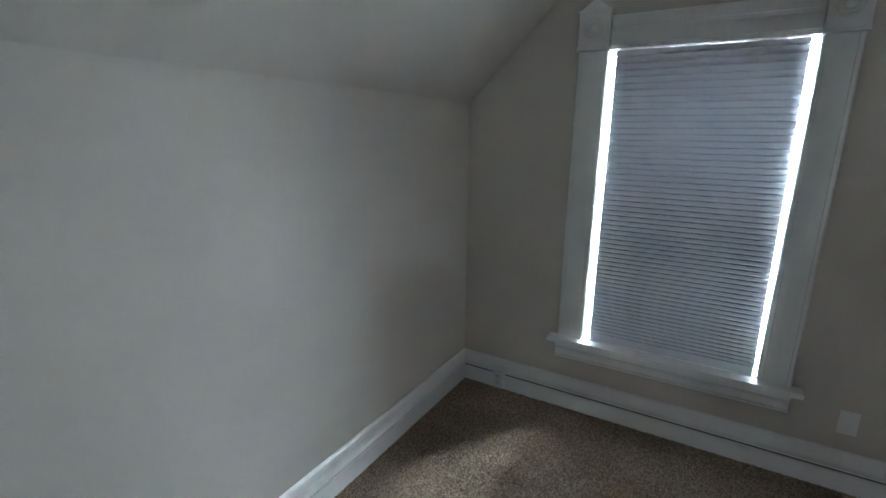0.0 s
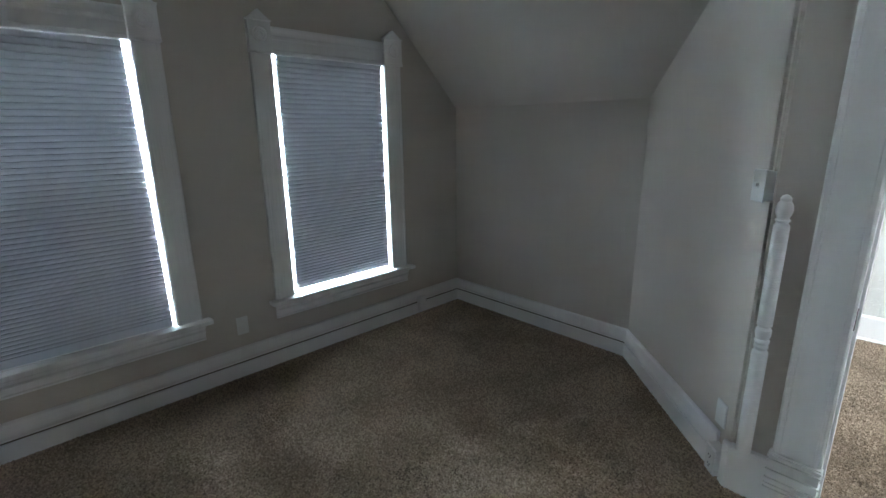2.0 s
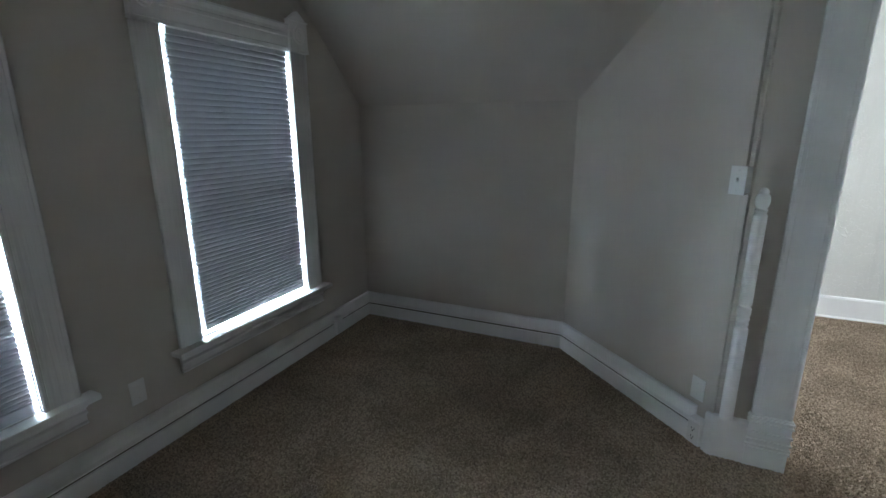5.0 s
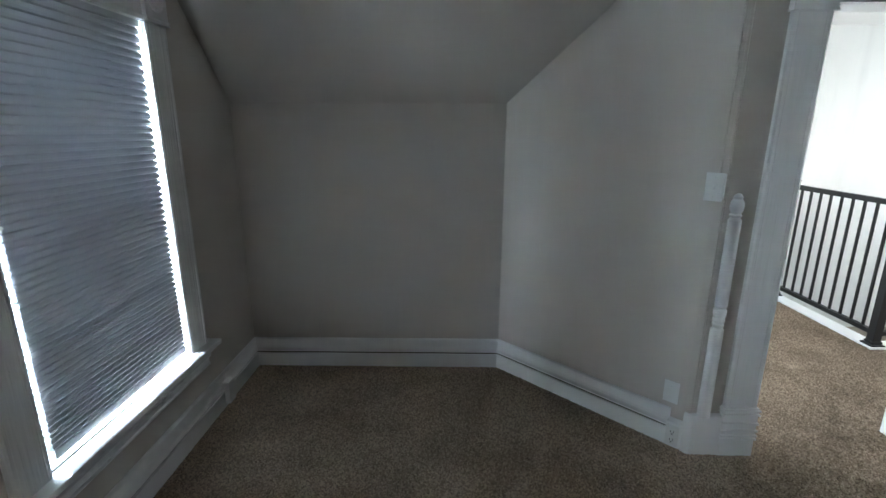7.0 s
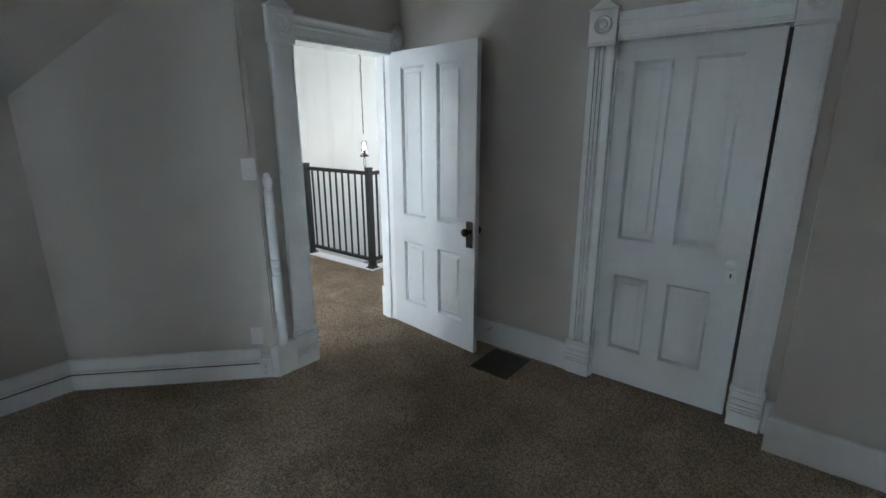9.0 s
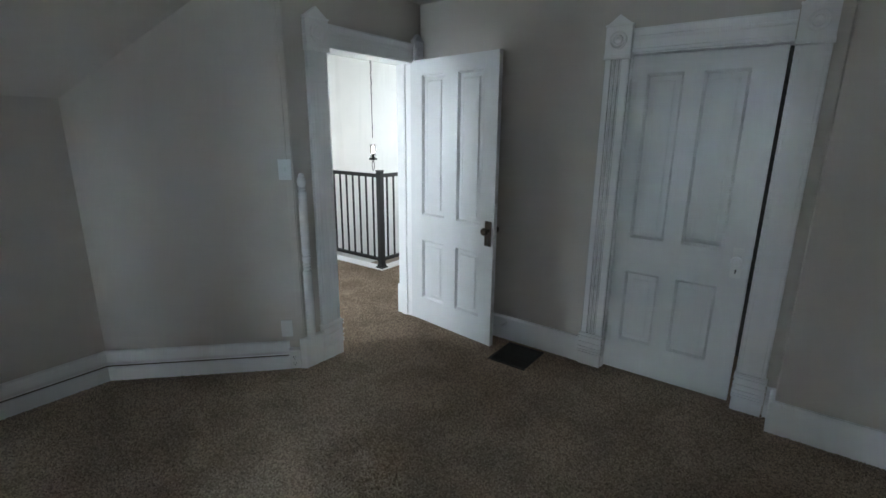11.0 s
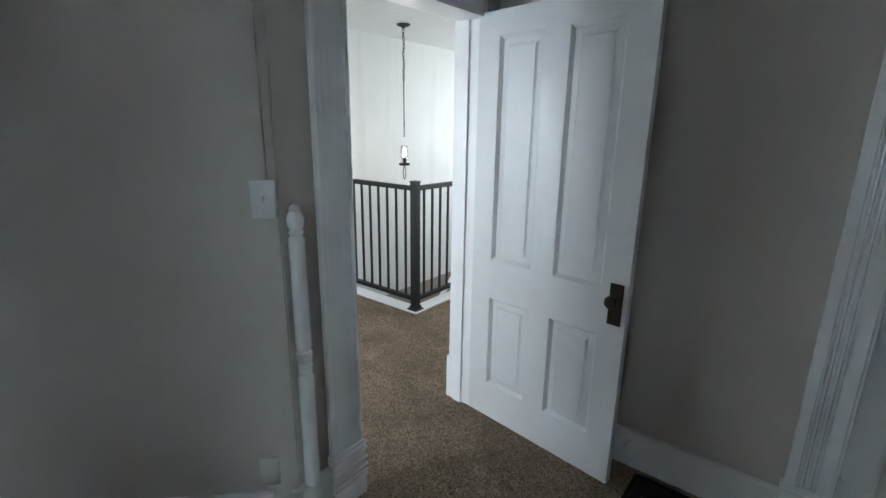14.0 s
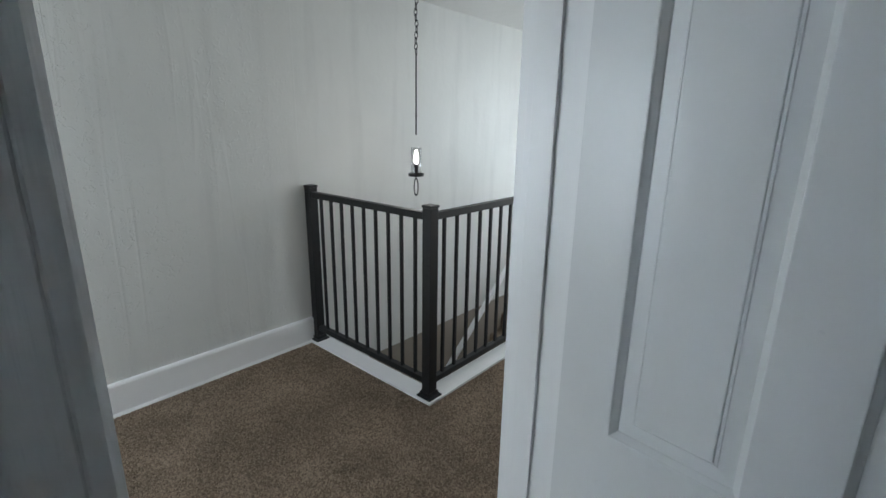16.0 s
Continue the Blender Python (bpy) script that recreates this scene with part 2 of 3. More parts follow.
def lathe(bm, rings, m, steps=20):
    """Turned shape: rings of (radius, height) about local z."""
    loops = []
    for r, h in rings:
        loops.append([bm.verts.new(m @ Vector((r * math.cos(2 * math.pi * k / steps), r * math.sin(2 * math.pi * k / steps), h))) for k in range(steps)])
    for a, b in zip(loops, loops[1:]):
        for k in range(steps):
            bm.faces.new((a[k], a[(k + 1) % steps], b[(k + 1) % steps], b[k]))
    bm.faces.new(loops[0][::-1])
    bm.faces.new(loops[-1])
    return bm


def sweep(bm, path, profile):
    """Profile of (offset to the left of the path, height) along a line on the floor, mitred."""
    pts = [Vector(p) for p in path]
    rows = []
    for i, p in enumerate(pts):
        into = (p - pts[i - 1]).normalized() if i else (pts[1] - p).normalized()
        out = (pts[i + 1] - p).normalized() if i + 1 < len(pts) else into
        a, b = Vector((-into.y, into.x)), Vector((-out.y, out.x))
        side = (a + b) / (1 + a.dot(b))
        rows.append([bm.verts.new((p.x + side.x * o, p.y + side.y * o, z)) for o, z in profile])
    k = len(profile)
    for r, s in zip(rows, rows[1:]):
        for j in range(k):
            bm.faces.new((r[j], s[j], s[(j + 1) % k], r[(j + 1) % k]))
    bm.faces.new(rows[0])
    bm.faces.new(rows[-1][::-1])
    return bm


def part(name, bm, material, parent=None, label="", bevel=0.0, smooth=False):
    """Links a bmesh as one mesh object, under a thing or a part."""
    bmesh.ops.recalc_face_normals(bm, faces=bm.faces)
    if bevel:
        sharp = [e for e in bm.edges if len(e.link_faces) == 2 and e.calc_face_angle(0) > 0.6]
        bmesh.ops.bevel(bm, geom=sharp, offset=bevel, segments=2, profile=0.6, affect="EDGES", clamp_overlap=True)
    mesh = bpy.data.meshes.new(name)
    bm.to_mesh(mesh)
    bm.free()
    mesh.materials.append(material)
    if smooth:
        mesh.shade_smooth()
        mesh.set_sharp_from_angle(angle=radians(35))
    ob = new(name, mesh)
    ob.parent = parent
    if label:
        ob["label"] = label
    return ob


def empty(name, m, label, category, group="", kind=""):
    ob = new(name)
    ob.matrix_world = m
    return tagged(ob, label, category, group, kind)


def structure(name, bm, material, label, category, bevel=0.0):
    return tagged(part(name, bm, material, None, "", bevel), label, category, "", "structure")


def wall(name, a, b, thick, z0, z1, openings, material, label):
    """Wall whose face runs from a to b on the floor; its thickness goes to the left. Openings: (along0, along1, low, high)."""
    a, b = Vector(a), Vector(b)
    length = (b - a).length
    ux, uy = (b - a) / length
    m = Matrix(((ux, -uy, 0, a.x), (uy, ux, 0, a.y), (0, 0, 1, 0), (0, 0, 0, 1)))
    s = sorted({0, length, *[v for o in openings for v in o[:2]]})
    z = sorted({z0, z1, *[v for o in openings for v in o[2:]]})
    solid = {(i, j) for i in range(len(s) - 1) for j in range(len(z) - 1)
             if not any(o[0] <= (s[i] + s[i + 1]) / 2 <= o[1] and o[2] <= (z[j] + z[j + 1]) / 2 <= o[3] for o in openings)}
    bm = bmesh.new()
    made = {}

    def vert(i, d, j):
        if (i, d, j) not in made:
            made[i, d, j] = bm.verts.new(m @ Vector((s[i], d * thick, z[j])))
        return made[i, d, j]

    for i, j in solid:
        for d in (0, 1):
            bm.faces.new((vert(i, d, j), vert(i + 1, d, j), vert(i + 1, d, j + 1), vert(i, d, j + 1)))
        for near, (p, q) in (((i - 1, j), ((i, j), (i, j + 1))), ((i + 1, j), ((i + 1, j), (i + 1, j + 1))),
                             ((i, j - 1), ((i, j), (i + 1, j))), ((i, j + 1), ((i, j + 1), (i + 1, j + 1)))):
            if near not in solid:
                bm.faces.new((vert(p[0], 0, p[1]), vert(q[0], 0, q[1]), vert(q[0], 1, q[1]), vert(p[0], 1, p[1])))
    return structure(name, bm, material, label, "wall")


# ---- walls, floors, ceilings ----
W1, W2 = (-0.55, 0.28, 0.455, 1.985), (1.005, 1.845, 0.455, 1.985)
CLOSET = (-0.58, 0.185, 0.0, 1.985)
DOORWAY = (-1.082, -0.262, 0.0, 2.035)
wall("wall_north", (EAST + 0.15, NORTH), (WEST - 0.15, NORTH), -0.18, 0, 2.7,
     [(EAST + 0.15 - W2[1], EAST + 0.15 - W2[0], W2[2], W2[3]), (EAST + 0.15 - W1[1], EAST + 0.15 - W1[0], W1[2], W1[3])],
     WALL, "warm grey painted gable wall with two windows")
wall("wall_west", (WEST, NORTH), (WEST, -1.6), -0.12, 0, KNEE_W + 0.1, [], WALL, "low warm grey knee wall under the sloping ceiling")
wall("wall_east", (EAST, SLANT[1]), (EAST, NORTH), -0.10, 0, KNEE_E + 0.1, [], WALL, "low warm grey knee wall under the sloping ceiling")
wall("wall_slanting", CORNER, SLANT, -0.10, 0, 2.6, [], WALL, "warm grey slanting wall beside the doorway")
wall("wall_doorway", (DOOR_WALL, HALL_SOUTH), (DOOR_WALL, CORNER[1]), -(DOOR_BACK - DOOR_WALL), 0, 2.6,
     [(DOORWAY[0] - HALL_SOUTH, DOORWAY[1] - HALL_SOUTH, 0, DOORWAY[3])], WALL, "warm grey wall with the open doorway to the hall")
wall("wall_south", (-0.775, SOUTH), (DOOR_WALL - 0.002, SOUTH), -0.14, 0, 2.6, [(CLOSET[0] + 0.775, CLOSET[1] + 0.775, 0, CLOSET[3])], WALL,
     "warm grey wall with the closet door")
bm = box(bmesh.new(), WEST - 0.12, -0.775, SOUTH - 0.14, SOUTH + 0.145, 0, 2.6)
structure("wall_projection", bm, WALL, "warm grey boxed-out wall corner beside the closet", "wall", 0.004)
# Closet inside walls, coloured dark so the door gaps read as shade.
wall("closet_back_wall", (-0.775, SOUTH - 0.75), (DOOR_WALL, SOUTH - 0.75), -0.1, 0, 2.6, [], CLOSET_SHADE, "back wall inside the closet, shade painted dark")
wall("closet_side_wall", (-0.70, SOUTH - 0.141), (-0.70, SOUTH - 0.75), -0.1, 0, 2.6, [], CLOSET_SHADE, "side wall inside the closet, shade painted dark")


def slope_slab(name, plan, rise, label):
    bm = bmesh.new()
    low = [bm.verts.new((x, y, rise(x))) for x, y in plan]
    top = [bm.verts.new((x, y, rise(x) + 0.14)) for x, y in plan]
    bm.faces.new(low)
    bm.faces.new(top)
    for i in range(len(plan)):
        j = (i + 1) % len(plan)
        bm.faces.new((low[i], low[j], top[j], top[i]))
    return structure(name, bm, SLOPE, label, "ceiling")


EAST_RIDGE, WEST_RIDGE = EAST - (CEILING - KNEE_E), WEST + (CEILING - KNEE_W)
slope_slab("ceiling_slope_east", [(2.75, 2.6), (EAST_RIDGE, 2.6), (EAST_RIDGE, 0.10), (SLANT[0] + 0.05, 0.86), (2.75, 0.9)],
           lambda x: KNEE_E + (EAST - x), "sloping grey painted ceiling above the knee wall")
slope_slab("ceiling_slope_west", [(WEST - 0.15, 2.6), (WEST_RIDGE, 2.6), (WEST_RIDGE, -1.6), (WEST - 0.15, -1.6)],
           lambda x: KNEE_W + (x - WEST), "sloping grey painted ceiling above the knee wall")
structure("ceiling", box(bmesh.new(), WEST_RIDGE - 0.02, EAST_RIDGE + 0.03, -2.1, 2.6, CEILING, CEILING + 0.15), SLOPE, "flat grey painted bedroom ceiling", "ceiling")
structure("ceiling_hall", box(bmesh.new(), DOOR_BACK - 0.02, HALL_EAST + 0.1, HALL_SOUTH - 0.1, HALL_NORTH + 0.15, HALL_CEILING, HALL_CEILING + 0.15), HALL_CEIL,
          "white painted plaster hall ceiling with a slight sheen", "ceiling")

bm = bmesh.new()
for x0, x1, y0, y1 in ((WEST - 0.2, WELL_X + 0.02, HALL_SOUTH - 0.1, 2.7), (WELL_X + 0.02, HALL_EAST + 0.1, WELL_Y + 0.02, 2.7), (WELL_X + 0.02, HALL_EAST + 0.1, HALL_SOUTH - 0.1, WELL_END)):
    box(bm, x0, x1, y0, y1, -0.25, 0)
structure("floor", bm, CARPET, "brown twist-pile carpet with faint footmarks", "carpet")

wall("wall_hall_east", (HALL_EAST, HALL_SOUTH), (HALL_EAST, HALL_NORTH + 0.1), -0.12, -0.33, 2.6, [], PLASTER, "old white plaster wall with ridges and blisters")
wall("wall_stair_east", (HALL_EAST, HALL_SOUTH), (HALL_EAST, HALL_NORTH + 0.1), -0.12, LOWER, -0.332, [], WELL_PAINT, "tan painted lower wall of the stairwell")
wall("wall_hall_north", (HALL_EAST, HALL_NORTH), (2.705, HALL_NORTH), -0.15, 0, 2.6, [(0.21, 1.11, 0.6, 2.0)], PLASTER, "white plaster end wall of the hall")
wall("wall_hall_south", (DOOR_BACK, HALL_SOUTH), (HALL_EAST, HALL_SOUTH), -0.12, LOWER, 2.6, [(0.16, 0.96, 0.75, 2.05)], PLASTER, "white plaster far wall of the hall")
wall("wall_hall_west", (2.707, HALL_NORTH + 0.1), (2.707, SLANT[1] - 0.06), -0.05, 0, 2.6, [], PLASTER, "white plaster side wall of the hall")
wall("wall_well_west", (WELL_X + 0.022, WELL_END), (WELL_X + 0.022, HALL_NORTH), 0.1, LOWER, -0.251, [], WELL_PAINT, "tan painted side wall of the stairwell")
structure("floor_lower", box(bmesh.new(), 2.8, 4.2, HALL_SOUTH, HALL_NORTH, LOWER - 0.1, LOWER), CARPET, "brown carpeted floor at the foot of the stairs", "carpet")
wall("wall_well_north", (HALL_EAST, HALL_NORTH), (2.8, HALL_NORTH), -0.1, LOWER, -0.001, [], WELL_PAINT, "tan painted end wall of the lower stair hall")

# ---- baseboards ----
CAPPED = [(0, 0), (0.026, 0), (0.026, 0.092), (0.024, 0.095), (0.002, 0.0955), (0.002, 0.1075), (0.026, 0.108), (0.030, 0.112), (0.030, 0.118), (0.024, 0.123), (0.018, 0.130),
          (0.014, 0.144), (0.013, 0.178), (0.019, 0.182), (0.018, 0.191), (0.009, 0.198), (0, 0.198)]
PLAIN = [(0, 0), (0.022, 0), (0.022, 0.172), (0.016, 0.182), (0, 0.185)]
TALL = [(0, 0), (0.03, 0), (0.03, 0.205), (0.024, 0.212), (0, 0.214)]
ALONG = ((SLANT[0] - CORNER[0]) / math.hypot(SLANT[0] - CORNER[0], SLANT[1] - CORNER[1]), (SLANT[1] - CORNER[1]) / math.hypot(SLANT[0] - CORNER[0], SLANT[1] - CORNER[1]))


def on_slant(s):
    return (CORNER[0] + ALONG[0] * s, CORNER[1] + ALONG[1] * s)


def baseboard(path, profile, label):
    return structure("baseboard", sweep(bmesh.new(), path, profile), TRIM, label, "baseboard")


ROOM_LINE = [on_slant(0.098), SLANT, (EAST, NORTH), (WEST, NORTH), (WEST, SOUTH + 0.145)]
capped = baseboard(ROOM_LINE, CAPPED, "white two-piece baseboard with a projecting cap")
# Strip in the groove: the shadow line under the cap, put into colour.
part("joint_shade_strip", sweep(bmesh.new(), ROOM_LINE, [(0.0022, 0.0960), (0.0170, 0.0960), (0.0170, 0.1072), (0.0022, 0.1072)]), JOINT_SHADE, capped, "dark strip painting the shade in the open joint")
baseboard([(DOOR_WALL, -0.108), CORNER, on_slant(0.030)], TALL, "plain white corner board at the foot of the wall")
baseboard([(0.335, SOUTH), (DOOR_WALL - 0.03, SOUTH)], PLAIN, "plain white painted baseboard")
baseboard([(WEST + 0.02, SOUTH + 0.145), (-0.775, SOUTH + 0.145), (-0.775, SOUTH), (-0.735, SOUTH)], PLAIN, "plain white baseboard round the boxed-out corner")
baseboard([(HALL_EAST, -1.90), (HALL_EAST, HALL_NORTH)], [(0, 0), (0.034, 0), (0.034, 0.008), (0.026, 0.016), (0.022, 0.018), (0.022, 0.170), (0.016, 0.182), (0, 0.185)], "white hall baseboard with a bright top edge")


# ---- trim round openings; local x across, local y out of the wall, z up ----
def frame_of(x, y, turn):
    return pose(x, y, 0, 0, 0, turn)


def casing_profile(width, fluted):
    if not fluted:
        return [(0, 0), (width, 0), (width, 0.018), (width * 0.95, 0.024), (width * 0.86, 0.024), (width * 0.845, 0.0215), (width * 0.83, 0.023),
                (width * 0.17, 0.023), (width * 0.155, 0.0215), (width * 0.14, 0.024), (width * 0.05, 0.024), (0, 0.018)]
    pts = [(0, 0), (width, 0), (width, 0.020), (width * 0.97, 0.027), (width * 0.74, 0.027)]
    for c in (0.665, 0.505, 0.345):
        pts += [(width * (c + 0.060), 0.015), (width * (c + 0.025), 0.013), (width * (c - 0.005), 0.018), (width * (c - 0.030), 0.025), (width * (c - 0.075), 0.026)]
    return pts + [(width * 0.04, 0.026), (0, 0.02)]


def casing(parent, x0, x1, z0, z1, fluted=False):
    part("casing", prism(bmesh.new(), casing_profile(x1 - x0, fluted), pose(x0, 0, z0), z1 - z0), CASING_PAINT, parent)


def corner_block(parent, x0, x1, z0, z1, peak):
    mid = (x0 + x1) / 2
    bm = bmesh.new()
    outline = [(x0, z0), (x1, z0), (x1, z1), (mid, peak), (x0, z1)]
    prism(bm, [(x, z) for x, z in outline], Matrix(((1, 0, 0, 0), (0, 0, 1, 0), (0, 1, 0, 0), (0, 0, 0, 1))), 0.034)
    box(bm, x0 - 0.003, x1 + 0.003, 0, 0.039, z0, z0 + 0.009)
    box(bm, x0 - 0.003, x1 + 0.003, 0, 0.039, z0 + 0.014, z0 + 0.021)
    box(bm, x0 - 0.004, x1 + 0.004, 0, 0.040, z1 - 0.006, z1 + 0.004)
    block = part("corner_block", bm, TRIM, parent, "", 0.0015)
    r = (x1 - x0) * 0.33
    rings = [(r, 0), (r, 0.006), (r * 0.88, 0.009), (r * 0.74, 0.004), (r * 0.60, 0.003), (r * 0.50, 0.008), (r * 0.38, 0.004), (r * 0.26, 0.006), (r * 0.10, 0.010)]
    part("rosette", lathe(bmesh.new(), rings, pose(mid, 0.0335, z0 + (z1 - z0) * 0.55, -90, 0, 0) , 24), TRIM, block, "", 0, True)


def head_board(parent, x0, x1, z0, z1):
    h = z1 - z0
    bm = bmesh.new()
    prof = [(0, 0), (0.024, 0), (0.024, h * 0.13), (0.019, h * 0.16), (0.019, h * 0.52), (0.024, h * 0.56), (0.024, h * 0.66), (0.019, h * 0.69), (0.022, h * 0.80), (0.034, h * 0.93), (0.034, h), (0, h)]
    prism(bm, prof, Matrix(((0, 0, 1, x0), (1, 0, 0, 0), (0, 1, 0, z0), (0, 0, 0, 1))), x1 - x0)
    part("head_casing", bm, TRIM, parent)


def plinth(parent, x0, x1, z1):
    bm = box(bmesh.new(), x0, x1, 0, 0.036, 0, z1)
    for z in (0.36, 0.43, 0.53, 0.68, 0.86, 0.94):
        box(bm, x0 - 0.005, x1 + 0.005, 0, 0.045, z1 * z, z1 * z + 0.009)
    part("plinth_block", bm, TRIM, parent, "", 0.0012)


def jamb_lining(parent, x0, x1, z0, z1, depth, sill):
    bm = bmesh.new()
    box(bm, x0 - 0.001, x0 + 0.003, -depth, 0.004, z0, z1)
    box(bm, x1 - 0.003, x1 + 0.001, -depth, 0.004, z0, z1)
    box(bm, x0 + 0.003, x1 - 0.003, -depth, 0.004, z1 - 0.003, z1 + 0.001)
    if sill:
        box(bm, x0 + 0.003, x1 - 0.003, -depth, -0.001, z0 - 0.001, z0 + 0.006)
    part("jamb", bm, TRIM, parent)


def window(name, opening, widths):
    x0, x1, z0, z1 = opening
    left, right = widths
    root = empty(name, pose(0, NORTH, 0, 0, 0, 180), "tall window with white victorian trim and pointed corner blocks", "window", "", "structure")
    a, b = -x1, -x0        # mirrored: local x runs west
    casing(root, a - right, a, z0, z1 - 0.003)
    casing(root, b, b + left, z0, z1 - 0.003)
    corner_block(root, a - right - 0.004, a + 0.004, z1, 2.165, 2.222)
    corner_block(root, b - 0.004, b + left + 0.004, z1, 2.165, 2.222)
    head_board(root, a + 0.008, b - 0.008, z1, 2.135)
    bm = box(bmesh.new(), a - right - 0.045, b + left + 0.045, 0, 0.075, z0 - 0.027, z0)
    part("stool", bm, TRIM, root, "", 0.006)
    h = 0.108
    prof = [(0, 0), (0.016, 0), (0.021, 0.006), (0.020, 0.013), (0.015, 0.016), (0.015, 0.046), (0.026, 0.049), (0.030, 0.056), (0.026, 0.063), (0.021, 0.066),
            (0.021, 0.080), (0.036, 0.083), (0.040, 0.089), (0.036, 0.096), (0.018, 0.098), (0.018, h), (0, h)]
    bm = prism(bmesh.new(), prof, Matrix(((0, 0, 1, a - right - 0.005), (1, 0, 0, 0), (0, 1, 0, z0 - 0.027 - h), (0, 0, 0, 1))), b - a + left + right + 0.01)
    part("apron", bm, TRIM, root)
    jamb_lining(root, a, b, z0, z1, 0.18, True)
    mid = (z0 + z1) / 2
    for low, high, y in ((z0 + 0.006, mid + 0.02, -0.125), (mid - 0.02, z1 - 0.012, -0.155)):
        bm = bmesh.new()
        for bx in ((a + 0.012, a + 0.05, low, high), (b - 0.05, b - 0.012, low, high), (a + 0.05, b - 0.05, low, low + 0.045), (a + 0.05, b - 0.05, high - 0.04, high)):
            box(bm, bx[0], bx[1], y - 0.014, y + 0.014, bx[2], bx[3])
        sash = part("sash", bm, SASH, root)
        pane = part("pane", box(bmesh.new(), a + 0.045, b - 0.045, y - 0.003, y + 0.003, low + 0.04, high - 0.035), GLASS, sash, "clear glass pane")
        pane.visible_shadow = False
    return root


window("window_1", W1, (0.145, 0.135))
window("window_2", W2, (0.13, 0.15))


def cellular_shade(x0, x1, z0, z1, y, cells, tail, flare, label):
    root = empty("cellular_shade", pose(x0, y, z0), label, "window shade", "bedroom window shades")
    w, top = x1 - x0, z1 - z0
    part("headrail", box(bmesh.new(), 0, w, -0.018, 0.018, top - 0.026, top), FABRIC, root, "slim grey headrail", 0.003)
    part("bottom_rail", box(bmesh.new(), 0.001, w - 0.001 + flare, -0.016, 0.016, 0, tail), FABRIC, root, "", 0.004)
    bm = bmesh.new()
    weights = [1.22 - 0.44 * k / (cells - 1) for k in range(cells)]
    span, z = top - 0.026 - tail, top - 0.026
    unit = span / sum(weights)
    for k in range(cells):
        h = weights[k] * unit
        d = 0.012 + 0.004 * k / cells
        pts = [(0, 0), (-d * 0.8, h * 0.16), (-d, h * 0.45), (-d * 0.75, h * 0.84), (0, h), (0, h), (d, h * 0.7), (d, h * 0.3), (0, 0)]
        m = Matrix(((0, 0, 1, 0), (1, 0, 0, 0), (0, 1, 0, z - h), (0, 0, 0, 1)))
        low = [bm.verts.new(m @ Vector((a, b, 0))) for a, b in pts]
        end = [bm.verts.new(m @ Vector((a, b, w))) for a, b in pts]
        for i in (0, 1, 2, 3, 5, 6, 7):
            bm.faces.new((low[i], low[i + 1], end[i + 1], end[i]))
        z -= h
    bmesh.ops.remove_doubles(bm, verts=bm.verts, dist=0.0001)
    for v in bm.verts:
        if v.co.x > w / 2:
            v.co.x += flare * (1 - v.co.z / top)
    part("pleated_fabric", bm, FABRIC, root, "pleated grey-blue honeycomb fabric")
    for f in (0.2, 0.5, 0.8):
        part("clip", box(bmesh.new(), w * f - 0.012, w * f + 0.012, -0.02, 0.02, top, top + 0.003), PLASTIC, root)
    return root


cellular_shade(-0.515, 0.246, 0.462, 1.980, NORTH + 0.010, 56, 0.045, 0.017, "grey-blue honeycomb shade lowered to the window stool")
cellular_shade(1.040, 1.826, 0.484, 1.980, NORTH + 0.010, 55, 0.035, 0.0, "grey-blue honeycomb shade stopped just above the window stool")

# ---- doorway to the hall ----
doorway = empty("door_frame_1", pose(DOOR_WALL, 0, 0, 0, 0, 90), "white doorway trim with pointed corner blocks and grooved plinths", "door frame", "", "structure")
# local x runs along world y, local y points into the room
a, b = DOORWAY[0], DOORWAY[1]
casing(doorway, b - 0.004, b + 0.152, 0.262, 2.0)
casing(doorway, a - 0.098, a, 0.262, 2.02)
corner_block(doorway, b - 0.008, b + 0.16, 2.0, 2.185, 2.245)
corner_block(doorway, a - 0.098, a + 0.004, 2.02, 2.19, 2.24)
head_board(doorway, a + 0.006, b - 0.010, 2.03, 2.165)
plinth(doorway, b - 0.006, b + 0.158, 0.262)
plinth(doorway, a - 0.098, a + 0.003, 0.262)
bm = bmesh.new()
D = DOOR_BACK - DOOR_WALL
box(bm, a - 0.001, a + 0.004, -D, 0.004, 0, DOORWAY[3])
box(bm, b - 0.004, b + 0.001, -D, 0.004, 0, DOORWAY[3])
box(bm, a + 0.004, b - 0.004, -D, 0.004, DOORWAY[3] - 0.006, DOORWAY[3] + 0.001)
box(bm, a + 0.004, a + 0.014, -D + 0.02, -0.060, 0, DOORWAY[3] - 0.006)
box(bm, b - 0.014, b - 0.004, -D + 0.02, -0.060, 0, DOORWAY[3] - 0.006)
part("jamb", bm, TRIM, doorway, "", 0.002)
for x0, x1 in ((a - 0.13, a - 0.004), (b + 0.004, b + 0.13)):
    part("hall_casing", box(bmesh.new(), x0, x1, -D - 0.024, -D, 0.26, 2.04), TRIM, doorway, "", 0.004)
    part("hall_plinth", box(bmesh.new(), x0 - 0.008, x1 + 0.008, -D - 0.036, -D, 0, 0.26), TRIM, doorway, "", 0.004)
part("hall_head_casing", box(bmesh.new(), a - 0.13, b + 0.13, -D - 0.024, -D, 2.04, 2.17), TRIM, doorway, "", 0.004)
part("strike_plate", box(bmesh.new(), b - 0.0060, b - 0.0042, -0.050, -0.022, 0.82, 0.90), BRONZE, doorway)

